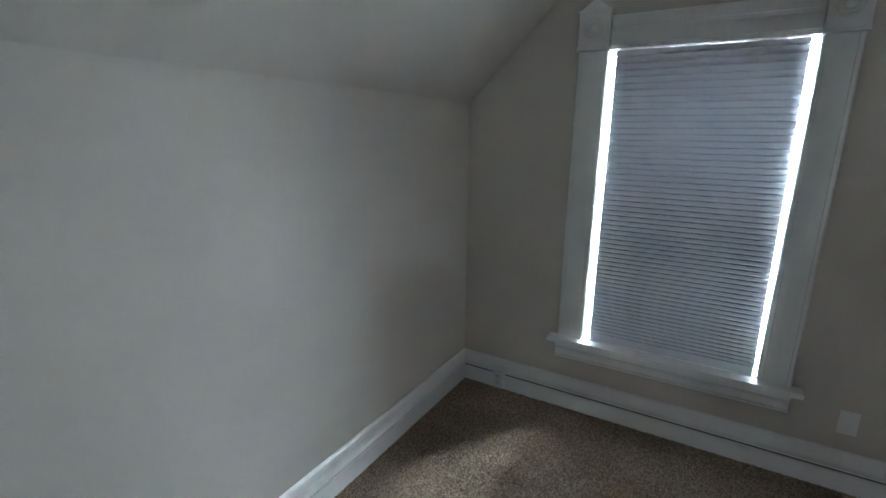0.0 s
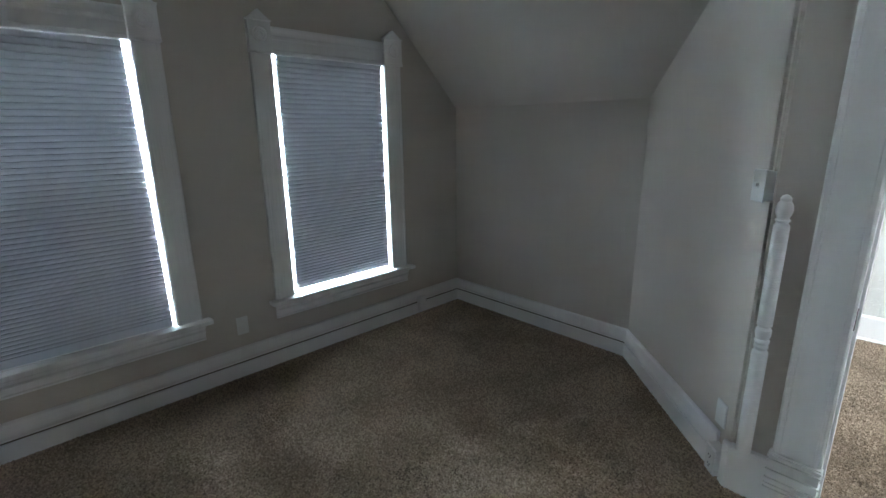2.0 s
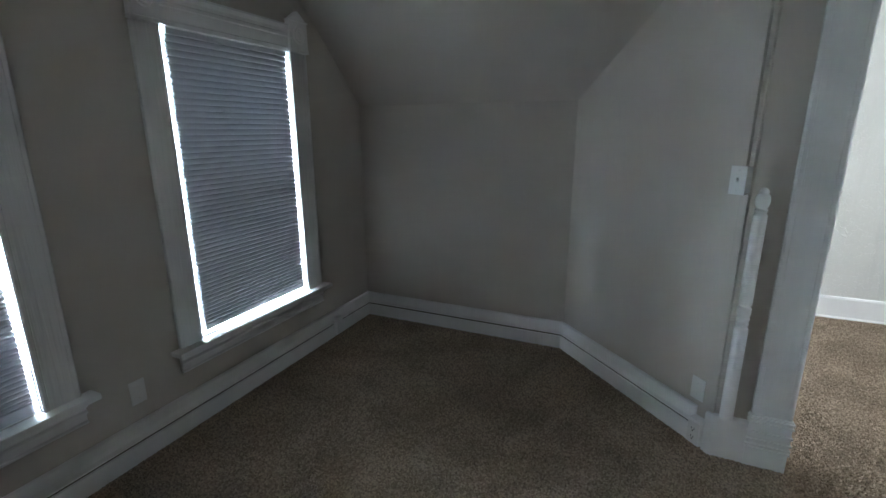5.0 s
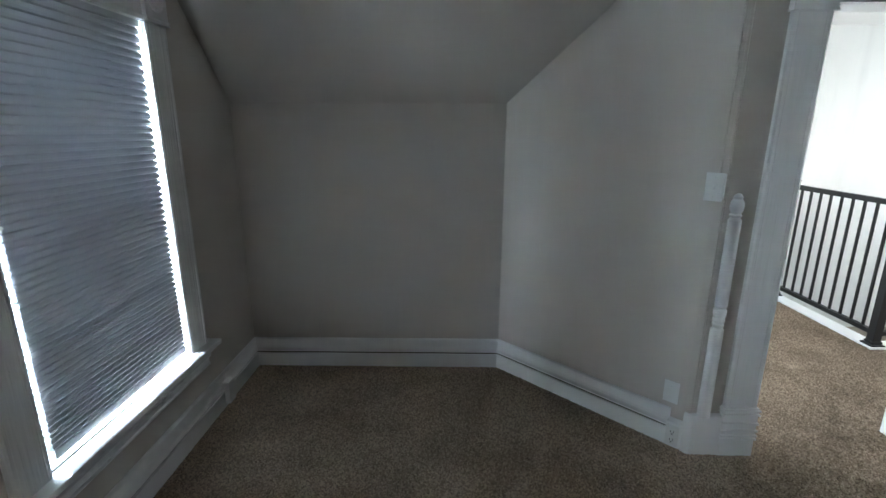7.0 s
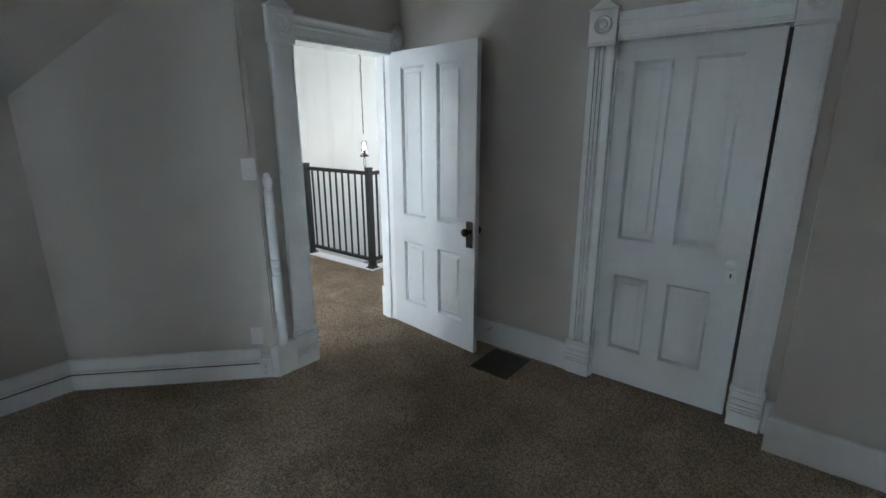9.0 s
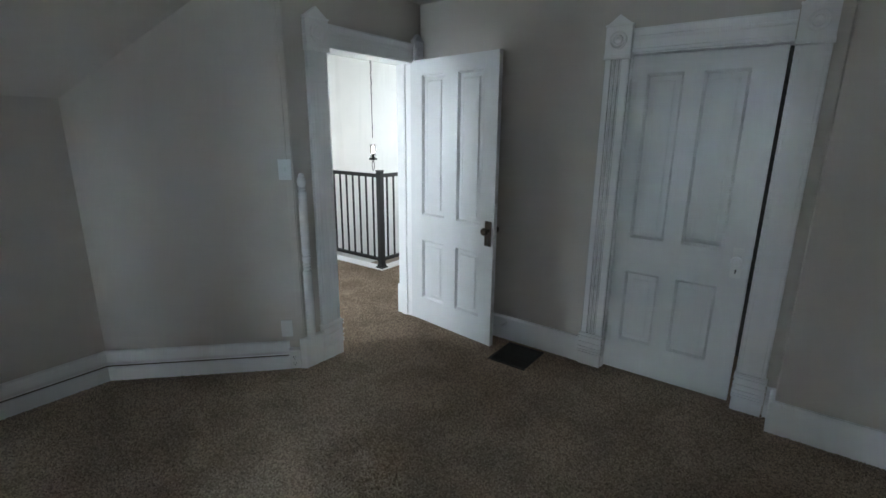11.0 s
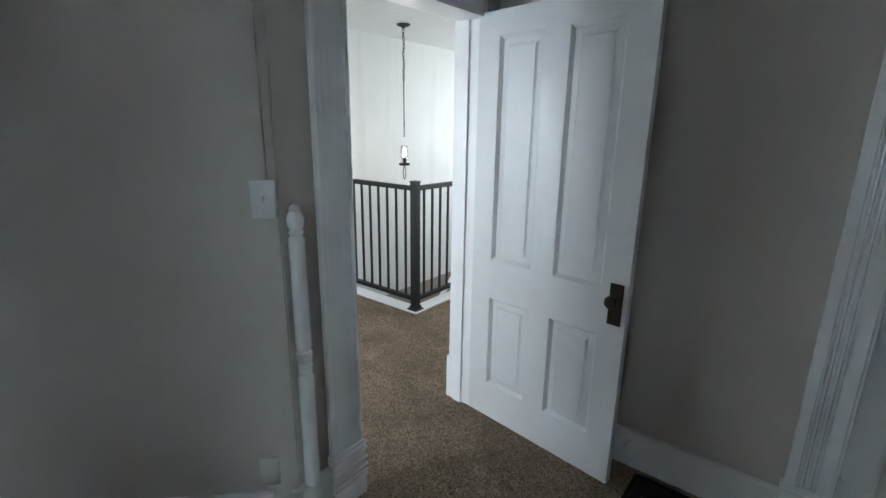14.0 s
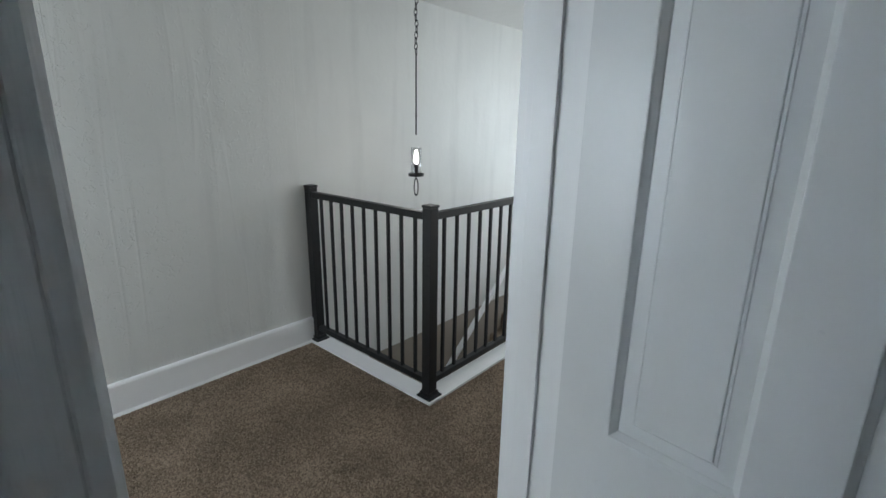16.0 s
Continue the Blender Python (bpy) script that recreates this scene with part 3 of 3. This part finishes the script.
# ---- closet trim ----
closet = empty("door_frame_2", pose(0, SOUTH, 0), "white closet trim with fluted casings and round rosettes", "door frame", "", "structure")
a, b = CLOSET[0], CLOSET[1]
casing(closet, b, b + 0.142, 0.232, 1.955, True)
casing(closet, a - 0.142, a, 0.232, 1.955)
corner_block(closet, b - 0.003, b + 0.146, 1.957, 2.14, 2.195)
corner_block(closet, a - 0.146, a + 0.003, 1.957, 2.14, 2.195)
head_board(closet, a + 0.008, b - 0.008, 1.986, 2.112)
plinth(closet, b - 0.002, b + 0.146, 0.232)
plinth(closet, a - 0.146, a + 0.002, 0.232)
bm = bmesh.new()
box(bm, a - 0.001, a + 0.003, -0.14, 0.002, 0, CLOSET[3])
box(bm, b - 0.010, b + 0.001, -0.14, 0.002, 0, CLOSET[3])
box(bm, a + 0.003, b - 0.010, -0.14, 0.002, CLOSET[3] - 0.006, CLOSET[3] + 0.001)
part("jamb", bm, TRIM, closet)


# ---- four-panel doors; local x from the hinge, the near face at y = 0, its back at y = thick ----
def panel_door(name, m, width, z0, z1, thick, columns, rows, label):
    root = empty(name, m, label, "door", "", "structure")
    bm = bmesh.new()
    for x0, x1 in ((0, columns[0]), (columns[1], columns[2]), (columns[3], width)):
        box(bm, x0, x1, 0, thick, z0, z1)
    for x0, x1 in ((columns[0], columns[1]), (columns[2], columns[3])):
        for r0, r1 in ((z0, rows[0]), (rows[1], rows[2]), (rows[3], z1)):
            box(bm, x0, x1, 0, thick, r0, r1)
    bmesh.ops.remove_doubles(bm, verts=bm.verts, dist=0.0001)
    part("stiles_and_rails", bm, DOOR_PAINT, root)
    mid = thick / 2
    for x0, x1 in ((columns[0], columns[1]), (columns[2], columns[3])):
        for r0, r1 in ((rows[0], rows[1]), (rows[2], rows[3])):
            bm = bmesh.new()
            for side in (-1, 1):
                loops = []
                for inset, d in ((0, 0.0006), (0.002, 0.0012), (0.004, 0.0045), (0.013, 0.0135), (0.0145, 0.0168), (0.018, 0.0168), (0.042, 0.0140), (0.0435, 0.0115), (0.0455, 0.0115), (0.0465, 0.0132), (0.0490, 0.0132), (0.0505, 0.0095), (0.0525, 0.0090)):
                    y = mid + side * (mid - d)
                    loops.append([bm.verts.new(v) for v in ((x0 + inset, y, r0 + inset), (x1 - inset, y, r0 + inset), (x1 - inset, y, r1 - inset), (x0 + inset, y, r1 - inset))])
                for p, q in zip(loops, loops[1:]):
                    for k in range(4):
                        bm.faces.new((p[k], p[(k + 1) % 4], q[(k + 1) % 4], q[k]))
                bm.faces.new(loops[-1])
            part("panel", bm, DOOR_PAINT, root)
    return root


def knob_set(door, x, z, thick, material, sides, plate, label):
    for side, y, turn in ((0, 0, 90), (1, thick, -90)):
        if side not in sides:
            continue
        out = -1 if side == 0 else 1
        bm = box(bmesh.new(), x - plate[0] / 2, x + plate[0] / 2, min(y, y + out * 0.004), max(y, y + out * 0.004), z - plate[1] * 0.62, z + plate[1] * 0.38)
        hole = bmesh.new()
        box(hole, x - 0.0028, x + 0.0028, min(y, y + out * 0.0053), max(y, y + out * 0.0053), z - plate[1] * 0.47, z - plate[1] * 0.38)
        lathe(hole, [(0.0048, 0), (0.0046, 0.0054)], pose(x, y, z - plate[1] * 0.36, turn), 12)
        plate_ob = part("lock_plate", bm, material, door, label, 0.0015)
        part("keyhole", hole, SLOT, plate_ob)
        rings = [(0.016, 0), (0.016, 0.006), (0.011, 0.010), (0.009, 0.020), (0.012, 0.026), (0.022, 0.031), (0.027, 0.038), (0.028, 0.045), (0.025, 0.053), (0.017, 0.058), (0.006, 0.060)]
        part("knob", lathe(bmesh.new(), rings, pose(x, y + out * 0.003, z, turn, 0, 0), 24), material, plate_ob, "", 0, True)


def hinge(door, z, x, y, material):
    hinge_ob = part("hinge", box(bmesh.new(), x, x + 0.032, y - 0.002, y + 0.0005, z - 0.05, z + 0.05), material, door)
    rings = [(0.004, -0.062), (0.007, -0.058), (0.004, -0.052), (0.006, -0.050), (0.006, 0.050), (0.004, 0.052), (0.007, 0.058), (0.004, 0.062)]
    part("hinge_pin", lathe(bmesh.new(), rings, pose(x - 0.004, y - 0.006, z), 12), material, hinge_ob, "", 0, True)


THICK = 0.036
door = panel_door("door_1", pose(1.752, -1.065, 0, 0, 0, 173.05), 0.832, 0.012, 2.045, THICK, (0.121, 0.362, 0.480, 0.718), (0.21, 0.70, 0.90, 1.94),
                  "open white four-panel door standing in the room")
knob_set(door, 0.785, 0.872, THICK, BRONZE, (0, 1), (0.058, 0.178), "aged bronze lock plate")
part("latch", box(bmesh.new(), 0.8315, 0.8335, 0.010, 0.026, 0.83, 0.90), STEEL, door)
for z in (0.25, 1.80):
    hinge(door, z, 0.002, THICK + 0.001, STEEL)

closet_door = panel_door("door_2", pose(0.172, SOUTH - 0.004, 0, 0, 0, 180), 0.730, 0.024, 1.968, THICK, (0.085, 0.280, 0.375, 0.590), (0.235, 0.70, 0.915, 1.872),
                         "closed white four-panel closet door")
knob_set(closet_door, 0.665, 0.872, THICK, PLASTIC, (0,), (0.05, 0.17), "paint-covered lock plate")
for z in (0.26, 1.78):
    hinge(closet_door, z, 0.004, 0.0, STEEL)

# ---- corner guard: turned post at the foot of the corner ----
guard = empty("corner_guard", pose(CORNER[0] - 0.021, CORNER[1] - 0.038, 0.214), "white turned wooden corner guard post", "corner guard")
rings = [(0.030, 0), (0.030, 0.44), (0.0295, 0.452), (0.022, 0.462), (0.027, 0.476), (0.023, 0.486), (0.028, 0.494), (0.028, 0.502), (0.023, 0.509), (0.029, 0.524), (0.029, 0.548), (0.021, 0.558),
         (0.028, 0.566), (0.028, 0.96), (0.020, 0.972), (0.027, 0.982), (0.020, 0.990), (0.027, 1.004), (0.030, 1.022), (0.026, 1.042), (0.018, 1.052), (0.020, 1.062), (0.013, 1.072), (0.004, 1.076)]
for piece, first, last in (("lower_shaft", 0, 2), ("collar", 2, 11), ("upper_shaft", 11, 13), ("finial", 13, 23)):
    part(piece, lathe(bmesh.new(), [(r * 0.95, h) for r, h in rings[first:last + 1]], Matrix(), 20), TRIM, guard, "", 0, True)


# ---- switch, raceway, outlets ----
def slant_frame(s, z):
    """On the slanting wall: local x along it towards the east wall, local y out of it into the room."""
    x, y = on_slant(s)
    return pose(x, y, z, 0, 0, math.degrees(math.atan2(ALONG[1], ALONG[0])))


def toggle_switch(m):
    root = empty("light_switch", m, "white surface-mounted light switch box with toggle", "light switch")
    part("box", box(bmesh.new(), -0.033, 0.033, 0, 0.036, -0.055, 0.058), PLASTIC, root, "", 0.003)
    plate = part("cover_plate", box(bmesh.new(), -0.037, 0.037, 0.0362, 0.042, -0.061, 0.061), PLASTIC, root, "", 0.003)
    bm = box(bmesh.new(), -0.0042, 0.0042, 0.040, 0.054, -0.003, 0.010)
    part("toggle", bm, PLASTIC, plate, "", 0.002)
    part("toggle_slot", box(bmesh.new(), -0.0045, 0.0045, 0.0405, 0.0425, -0.010, 0.010), STEEL, plate)
    for z in (-0.042, 0.042):
        part("screw", lathe(bmesh.new(), [(0.003, 0), (0.0028, 0.001)], pose(0, 0.0418, z, -90), 10), STEEL, plate)
    return root


toggle_switch(slant_frame(0.042, 1.314))


def blank_plate(m, label):
    root = empty("wall_plate", m, label, "wall plate", "bedroom wall plates")
    part("plate", box(bmesh.new(), -0.036, 0.036, 0, 0.007, -0.058, 0.058), PLASTIC, root, "", 0.003)
    for z in (-0.03, 0.03):
        part("screw", lathe(bmesh.new(), [(0.003, 0), (0.0028, 0.001)], pose(0, 0.0068, z, -90), 10), STEEL, root)
    return root


blank_plate(slant_frame(0.108, 0.285), "blank white plastic wall plate above the baseboard")
blank_plate(pose(0.643, NORTH, 0.340, 0, 0, 180), "blank white plastic wall plate between the windows")


def floor_outlet(m, sockets, label):
    root = empty("outlet_box", m, label, "electrical outlet", "baseboard outlet boxes")
    part("box", box(bmesh.new(), -0.036, 0.036, 0.0, 0.052, 0.018, 0.150), TRIM, root, "", 0.004)
    if sockets:
        face = part("outlet_face", box(bmesh.new(), -0.030, 0.030, 0.0522, 0.056, 0.026, 0.138), PLASTIC, root, "", 0.002)
        for z in (0.060, 0.104):
            bm = bmesh.new()
            for x in (-0.007, 0.007):
                box(bm, x - 0.0015, x + 0.0015, 0.0555, 0.0568, z - 0.005, z + 0.005)
            box(bm, -0.003, 0.003, 0.0555, 0.0568, z - 0.016, z - 0.010)
            part("socket", bm, SLOT, face)
    return root


floor_outlet(slant_frame(0.064, 0), True, "white outlet box set into the baseboard by the corner")
floor_outlet(pose(-1.04, NORTH, 0, 0, 0, 180), True, "white outlet box on the baseboard under the window")
floor_outlet(pose(2.13, NORTH, 0, 0, 0, 180), False, "white blank box on the baseboard beside the window")

raceway = empty("cable_raceway", slant_frame(0.010, 0), "painted cable raceway running up the wall from the switch", "cable raceway")
bm = box(bmesh.new(), -0.008, 0.005, 0, 0.016, 1.37, CEILING)
box(bm, 0.022, 0.036, 0, 0.018, 1.37, CEILING)
part("upper_channel", bm, WALL, raceway, "", 0.003)
part("lower_channel", box(bmesh.new(), -0.006, 0.030, 0, 0.014, 0.198, 1.255), WALL, raceway, "", 0.003)

# ---- floor register and door stop ----
register = empty("floor_register", pose(0.708, -0.972, 0), "dark brown metal floor register set in the carpet", "floor vent")
bm = bmesh.new()
for x0, x1, y0, y1 in ((-0.14, 0.14, -0.158, -0.136), (-0.14, 0.14, 0.136, 0.158), (-0.14, -0.118, -0.136, 0.136), (0.118, 0.14, -0.136, 0.136)):
    box(bm, x0, x1, y0, y1, 0, 0.008)
part("frame", bm, REGISTER, register, "", 0.002)
part("backing", box(bmesh.new(), -0.118, 0.118, -0.136, 0.136, 0, 0.001), SLOT, register)
slat_mesh = None
for k in range(20):
    x = -0.112 + k * 0.0118
    if slat_mesh is None:
        first = part("slat", box(bmesh.new(), -0.002, 0.002, -0.136, 0.136, 0.001, 0.006), REGISTER, register)
        slat_mesh, first.location = first.data, (x, 0, 0)
    else:
        slat = new("slat", slat_mesh)
        slat.parent, slat.location = register, (x, 0, 0)
for y in (-0.045, 0.045):
    part("cross_bar", box(bmesh.new(), -0.118, 0.118, y - 0.003, y + 0.003, 0.0062, 0.0075), REGISTER, register)

stop = empty("door_stop", pose(0.905, SOUTH + 0.022, 0.135), "small white door stop screwed to the baseboard", "door stop")
part("stem", lathe(bmesh.new(), [(0.013, 0), (0.012, 0.006), (0.007, 0.010), (0.006, 0.045), (0.010, 0.048)], pose(0, 0, 0, -90), 14), PLASTIC, stop, "", 0, True)
part("bumper", lathe(bmesh.new(), [(0.011, 0.046), (0.012, 0.050), (0.012, 0.058), (0.009, 0.063)], pose(0, 0, 0, -90), 14), PLASTIC, stop, "", 0, True)

# ---- stairwell: edging, railing, stairs ----
bm = bmesh.new()
box(bm, WELL_X - 0.062, WELL_X + 0.062, WELL_END, WELL_Y + 0.062, 0.0015, 0.016)
box(bm, WELL_X + 0.062, HALL_EAST, WELL_Y - 0.062, WELL_Y + 0.062, 0.0015, 0.016)
box(bm, WELL_X + 0.0225, WELL_X + 0.062, WELL_END, WELL_Y - 0.062, -0.3, 0.0015)
box(bm, WELL_X + 0.0225, HALL_EAST, WELL_Y - 0.062, WELL_Y + 0.0195, -0.3, 0.0015)
structure("trim_stairwell_edge", bm, TRIM, "white board edging round the stairwell", "trim")


def railing_post(parent):
    bm = box(bmesh.new(), -0.030, 0.030, -0.030, 0.030, 0.010, 1.088)
    post = part("post", bm, BLACK, parent, "", 0.003)
    part("cap", box(bmesh.new(), -0.034, 0.034, -0.034, 0.034, 1.088, 1.104), BLACK, post, "", 0.006)
    bm = bmesh.new()
    box(bm, -0.052, 0.052, -0.052, 0.052, 0, 0.012)
    box(bm, -0.038, 0.038, -0.038, 0.038, 0.012, 0.034)
    part("base_cover", bm, BLACK, post, "", 0.005)
    return post


railing = empty("railing", pose(WELL_X, WELL_Y, 0.016), "black metal stairwell railing with square balusters", "railing")
for x, y in ((0, 0), (HALL_EAST - WELL_X - 0.036, 0), (0, WELL_END - WELL_Y + 0.06), (0, -1.5)):
    railing_post(railing).location = (x, y, 0)
baluster = None


def rail_run(x0, y0, x1, y1, count):
    global baluster
    length, turn = math.hypot(x1 - x0, y1 - y0), math.degrees(math.atan2(y1 - y0, x1 - x0))
    for name, low, high in (("top_rail", 1.022, 1.062), ("bottom_rail", 0.075, 0.110)):
        ob = part(name, box(bmesh.new(), 0, length, -0.019, 0.019, low, high), BLACK, railing, "", 0.003)
        ob.matrix_local = pose(x0, y0, 0, 0, 0, turn)
    for k in range(count):
        f = (k + 0.75) / (count + 0.5)
        if baluster is None:
            ob = part("baluster", box(bmesh.new(), -0.008, 0.008, -0.008, 0.008, 0.109, 1.023), BLACK, railing)
            baluster = ob.data
        else:
            ob = new("baluster", baluster)
            ob.parent = railing
        ob.location = (x0 + (x1 - x0) * f, y0 + (y1 - y0) * f, 0)


rail_run(0.03, 0, HALL_EAST - WELL_X - 0.066, 0, 9)
rail_run(0, -0.03, 0, -1.47, 13)
rail_run(0, -1.53, 0, WELL_END - WELL_Y + 0.09, 13)

stairs = empty("staircase", pose(0, 0, 0), "brown carpeted stairs going down below the hall", "stairs", "", "structure")
RISE, GO = 0.18, 0.215
for k in range(14):
    y1 = WELL_END + 0.002 + GO * k
    bm = box(bmesh.new(), WELL_X + 0.07, HALL_EAST - 0.002, y1, y1 + GO + 0.02, -RISE * (k + 1) - 0.2, -RISE * (k + 1))
    part("step", bm, CARPET, stairs, "", 0.012)

handrail = empty("handrail", pose(HALL_EAST, 0, 0), "white stair handrail on wall brackets", "handrail")
slope = math.degrees(math.atan2(RISE, GO))
bm = box(bmesh.new(), -0.115, -0.070, -1.9, 0.25, -0.022, 0.022)
rail = part("rail", bm, TRIM, handrail, "", 0.008)
rail.matrix_local = pose(0, -3.39, -0.70, -slope, 0, 0) @ pose(0, 0.1, 0)
for y in (-0.25, -0.85, -1.45):
    bm = box(bmesh.new(), -0.100, -0.085, y - 0.012, y + 0.012, -0.095, -0.022)
    box(bm, -0.100, 0.0, y - 0.012, y + 0.012, -0.115, -0.095)
    box(bm, -0.008, 0.0, y - 0.03, y + 0.03, -0.150, -0.070)
    bracket = part("bracket", bm, TRIM, handrail, "", 0.003)
    bracket.matrix_local = rail.matrix_local.copy()

# ---- pendant lamp ----
pendant = empty("pendant_lamp", pose(3.51, -2.40, 0), "black iron candle pendant on a chain, lit", "pendant lamp")
part("canopy", lathe(bmesh.new(), [(0.012, HALL_CEILING - 0.035), (0.020, HALL_CEILING - 0.028), (0.058, HALL_CEILING - 0.014), (0.062, HALL_CEILING - 0.002)], Matrix(), 24), BLACK, pendant, "", 0, True)


def link_mesh():
    bm = bmesh.new()
    rings = []
    for i in range(12):
        u = 2 * math.pi * i / 12
        c = Vector((0.010 * math.cos(u), 0, 0.022 * math.sin(u)))
        out = Vector((math.cos(u), 0, math.sin(u)))
        rings.append([bm.verts.new(c + 0.0028 * (math.cos(v) * out + math.sin(v) * Vector((0, 1, 0)))) for v in (k * math.pi / 3 for k in range(6))])
    for i in range(12):
        a, b = rings[i], rings[(i + 1) % 12]
        for k in range(6):
            bm.faces.new((a[k], a[(k + 1) % 6], b[(k + 1) % 6], b[k]))
    return bm


link_data = None
top_z, low_z, count = HALL_CEILING - 0.04, 1.935, 14
for k in range(count):
    if link_data is None:
        ob = part("chain_link", link_mesh(), BLACK, pendant, "", 0, True)
        link_data = ob.data
    else:
        ob = new("chain_link", link_data)
        ob.parent = pendant
    ob.matrix_local = pose(0.003 * math.sin(k * 1.3), 0.002 * math.cos(k), top_z - 0.018 - (top_z - low_z - 0.03) * k / (count - 1), 0, 4 * math.sin(k), 90 * (k % 2) + 20)
part("rod", lathe(bmesh.new(), [(0.0045, 1.45), (0.0045, 1.56), (0.007, 1.562), (0.007, 1.575), (0.0045, 1.577), (0.0045, 1.94)], Matrix(), 12), BLACK, pendant, "", 0, True)
part("dish", lathe(bmesh.new(), [(0.010, 1.180), (0.050, 1.186), (0.053, 1.205), (0.050, 1.206), (0.046, 1.192), (0.012, 1.190)], Matrix(), 24), BLACK, pendant, "", 0, True)
part("candle_sleeve", lathe(bmesh.new(), [(0.014, 1.19), (0.014, 1.262), (0.010, 1.266)], Matrix(), 16), BLACK, pendant, "", 0, True)
part("bulb", lathe(bmesh.new(), [(0.008, 1.266), (0.014, 1.280), (0.016, 1.300), (0.013, 1.325), (0.006, 1.348), (0.002, 1.356)], Matrix(), 16), BULB, pendant, "glowing candle bulb", 0, True).visible_shadow = False
glass = part("glass_shade", lathe(bmesh.new(), [(0.033, 1.206), (0.034, 1.207), (0.034, 1.37), (0.032, 1.37), (0.032, 1.208)], Matrix(), 24), GLASS, pendant, "clear glass cylinder", 0, True)
glass.visible_shadow = False
hook = part("hook_ring", link_mesh(), BLACK, pendant, "", 0, True)
hook.matrix_local = pose(0, 0, 1.115, 0, 0, 50) @ Matrix.Diagonal((1.35, 2.4, 2.6, 1))

# ---- carpet pile ----


def carpet_pile(spacing):
    """One mesh of short leaning tufts over the bedroom and the hall floor."""
    rng = np.random.default_rng(7)
    points = []
    for x0, x1, y0, y1 in ((WEST + 0.02, EAST - 0.01, SOUTH, NORTH - 0.02), (EAST - 0.01, HALL_EAST - 0.02, -1.86, HALL_NORTH), (DOOR_BACK, 2.88, -3.2, SOUTH)):
        gx, gy = np.meshgrid(np.arange(x0, x1, spacing), np.arange(y0, y1, spacing))
        points.append(np.stack([gx.ravel(), gy.ravel()], 1))
    xy = np.concatenate(points)
    xy = xy + rng.uniform(-0.45, 0.45, xy.shape) * spacing
    x, y = xy[:, 0], xy[:, 1]
    keep = ~((np.abs(x - 0.708) < 0.143) & (np.abs(y + 0.972) < 0.161))
    keep &= ~((x > 2.875) & (y < -1.865)) & ~((x < -0.775) & (y < SOUTH + 0.145)) & ~((x < DOOR_WALL) & (y < SOUTH))
    xy = xy[keep]
    count = len(xy)
    turn = rng.uniform(0, 2 * np.pi, count)
    radius = rng.uniform(0.55, 0.85, count) * spacing
    high = rng.uniform(0.004, 0.009, count)
    lean = rng.normal(0, 0.45, (count, 2)) * spacing
    verts = np.zeros((count, 4, 3))
    for k in range(3):
        verts[:, k, 0] = xy[:, 0] + radius * np.cos(turn + k * 2.0944)
        verts[:, k, 1] = xy[:, 1] + radius * np.sin(turn + k * 2.0944)
        verts[:, k, 2] = 0.0006
    verts[:, 3, :2] = xy + lean
    verts[:, 3, 2] = high
    base = np.arange(count)[:, None] * 4
    faces = np.concatenate([base + np.array([[0, 1, 3]]), base + np.array([[1, 2, 3]]), base + np.array([[2, 0, 3]])])
    mesh = bpy.data.meshes.new("carpet_pile")
    mesh.vertices.add(count * 4)
    mesh.vertices.foreach_set("co", verts.ravel())
    mesh.loops.add(len(faces) * 3)
    mesh.loops.foreach_set("vertex_index", faces.ravel())
    mesh.polygons.add(len(faces))
    mesh.polygons.foreach_set("loop_start", np.arange(len(faces)) * 3)
    mesh.update(calc_edges=True)
    mesh.validate()
    mesh.materials.append(PILE)
    return tagged(new("carpet_pile", mesh), "brown twisted carpet tufts on the bedroom and hall floor", "carpet", "", "stuff")


carpet_pile(0.0078)
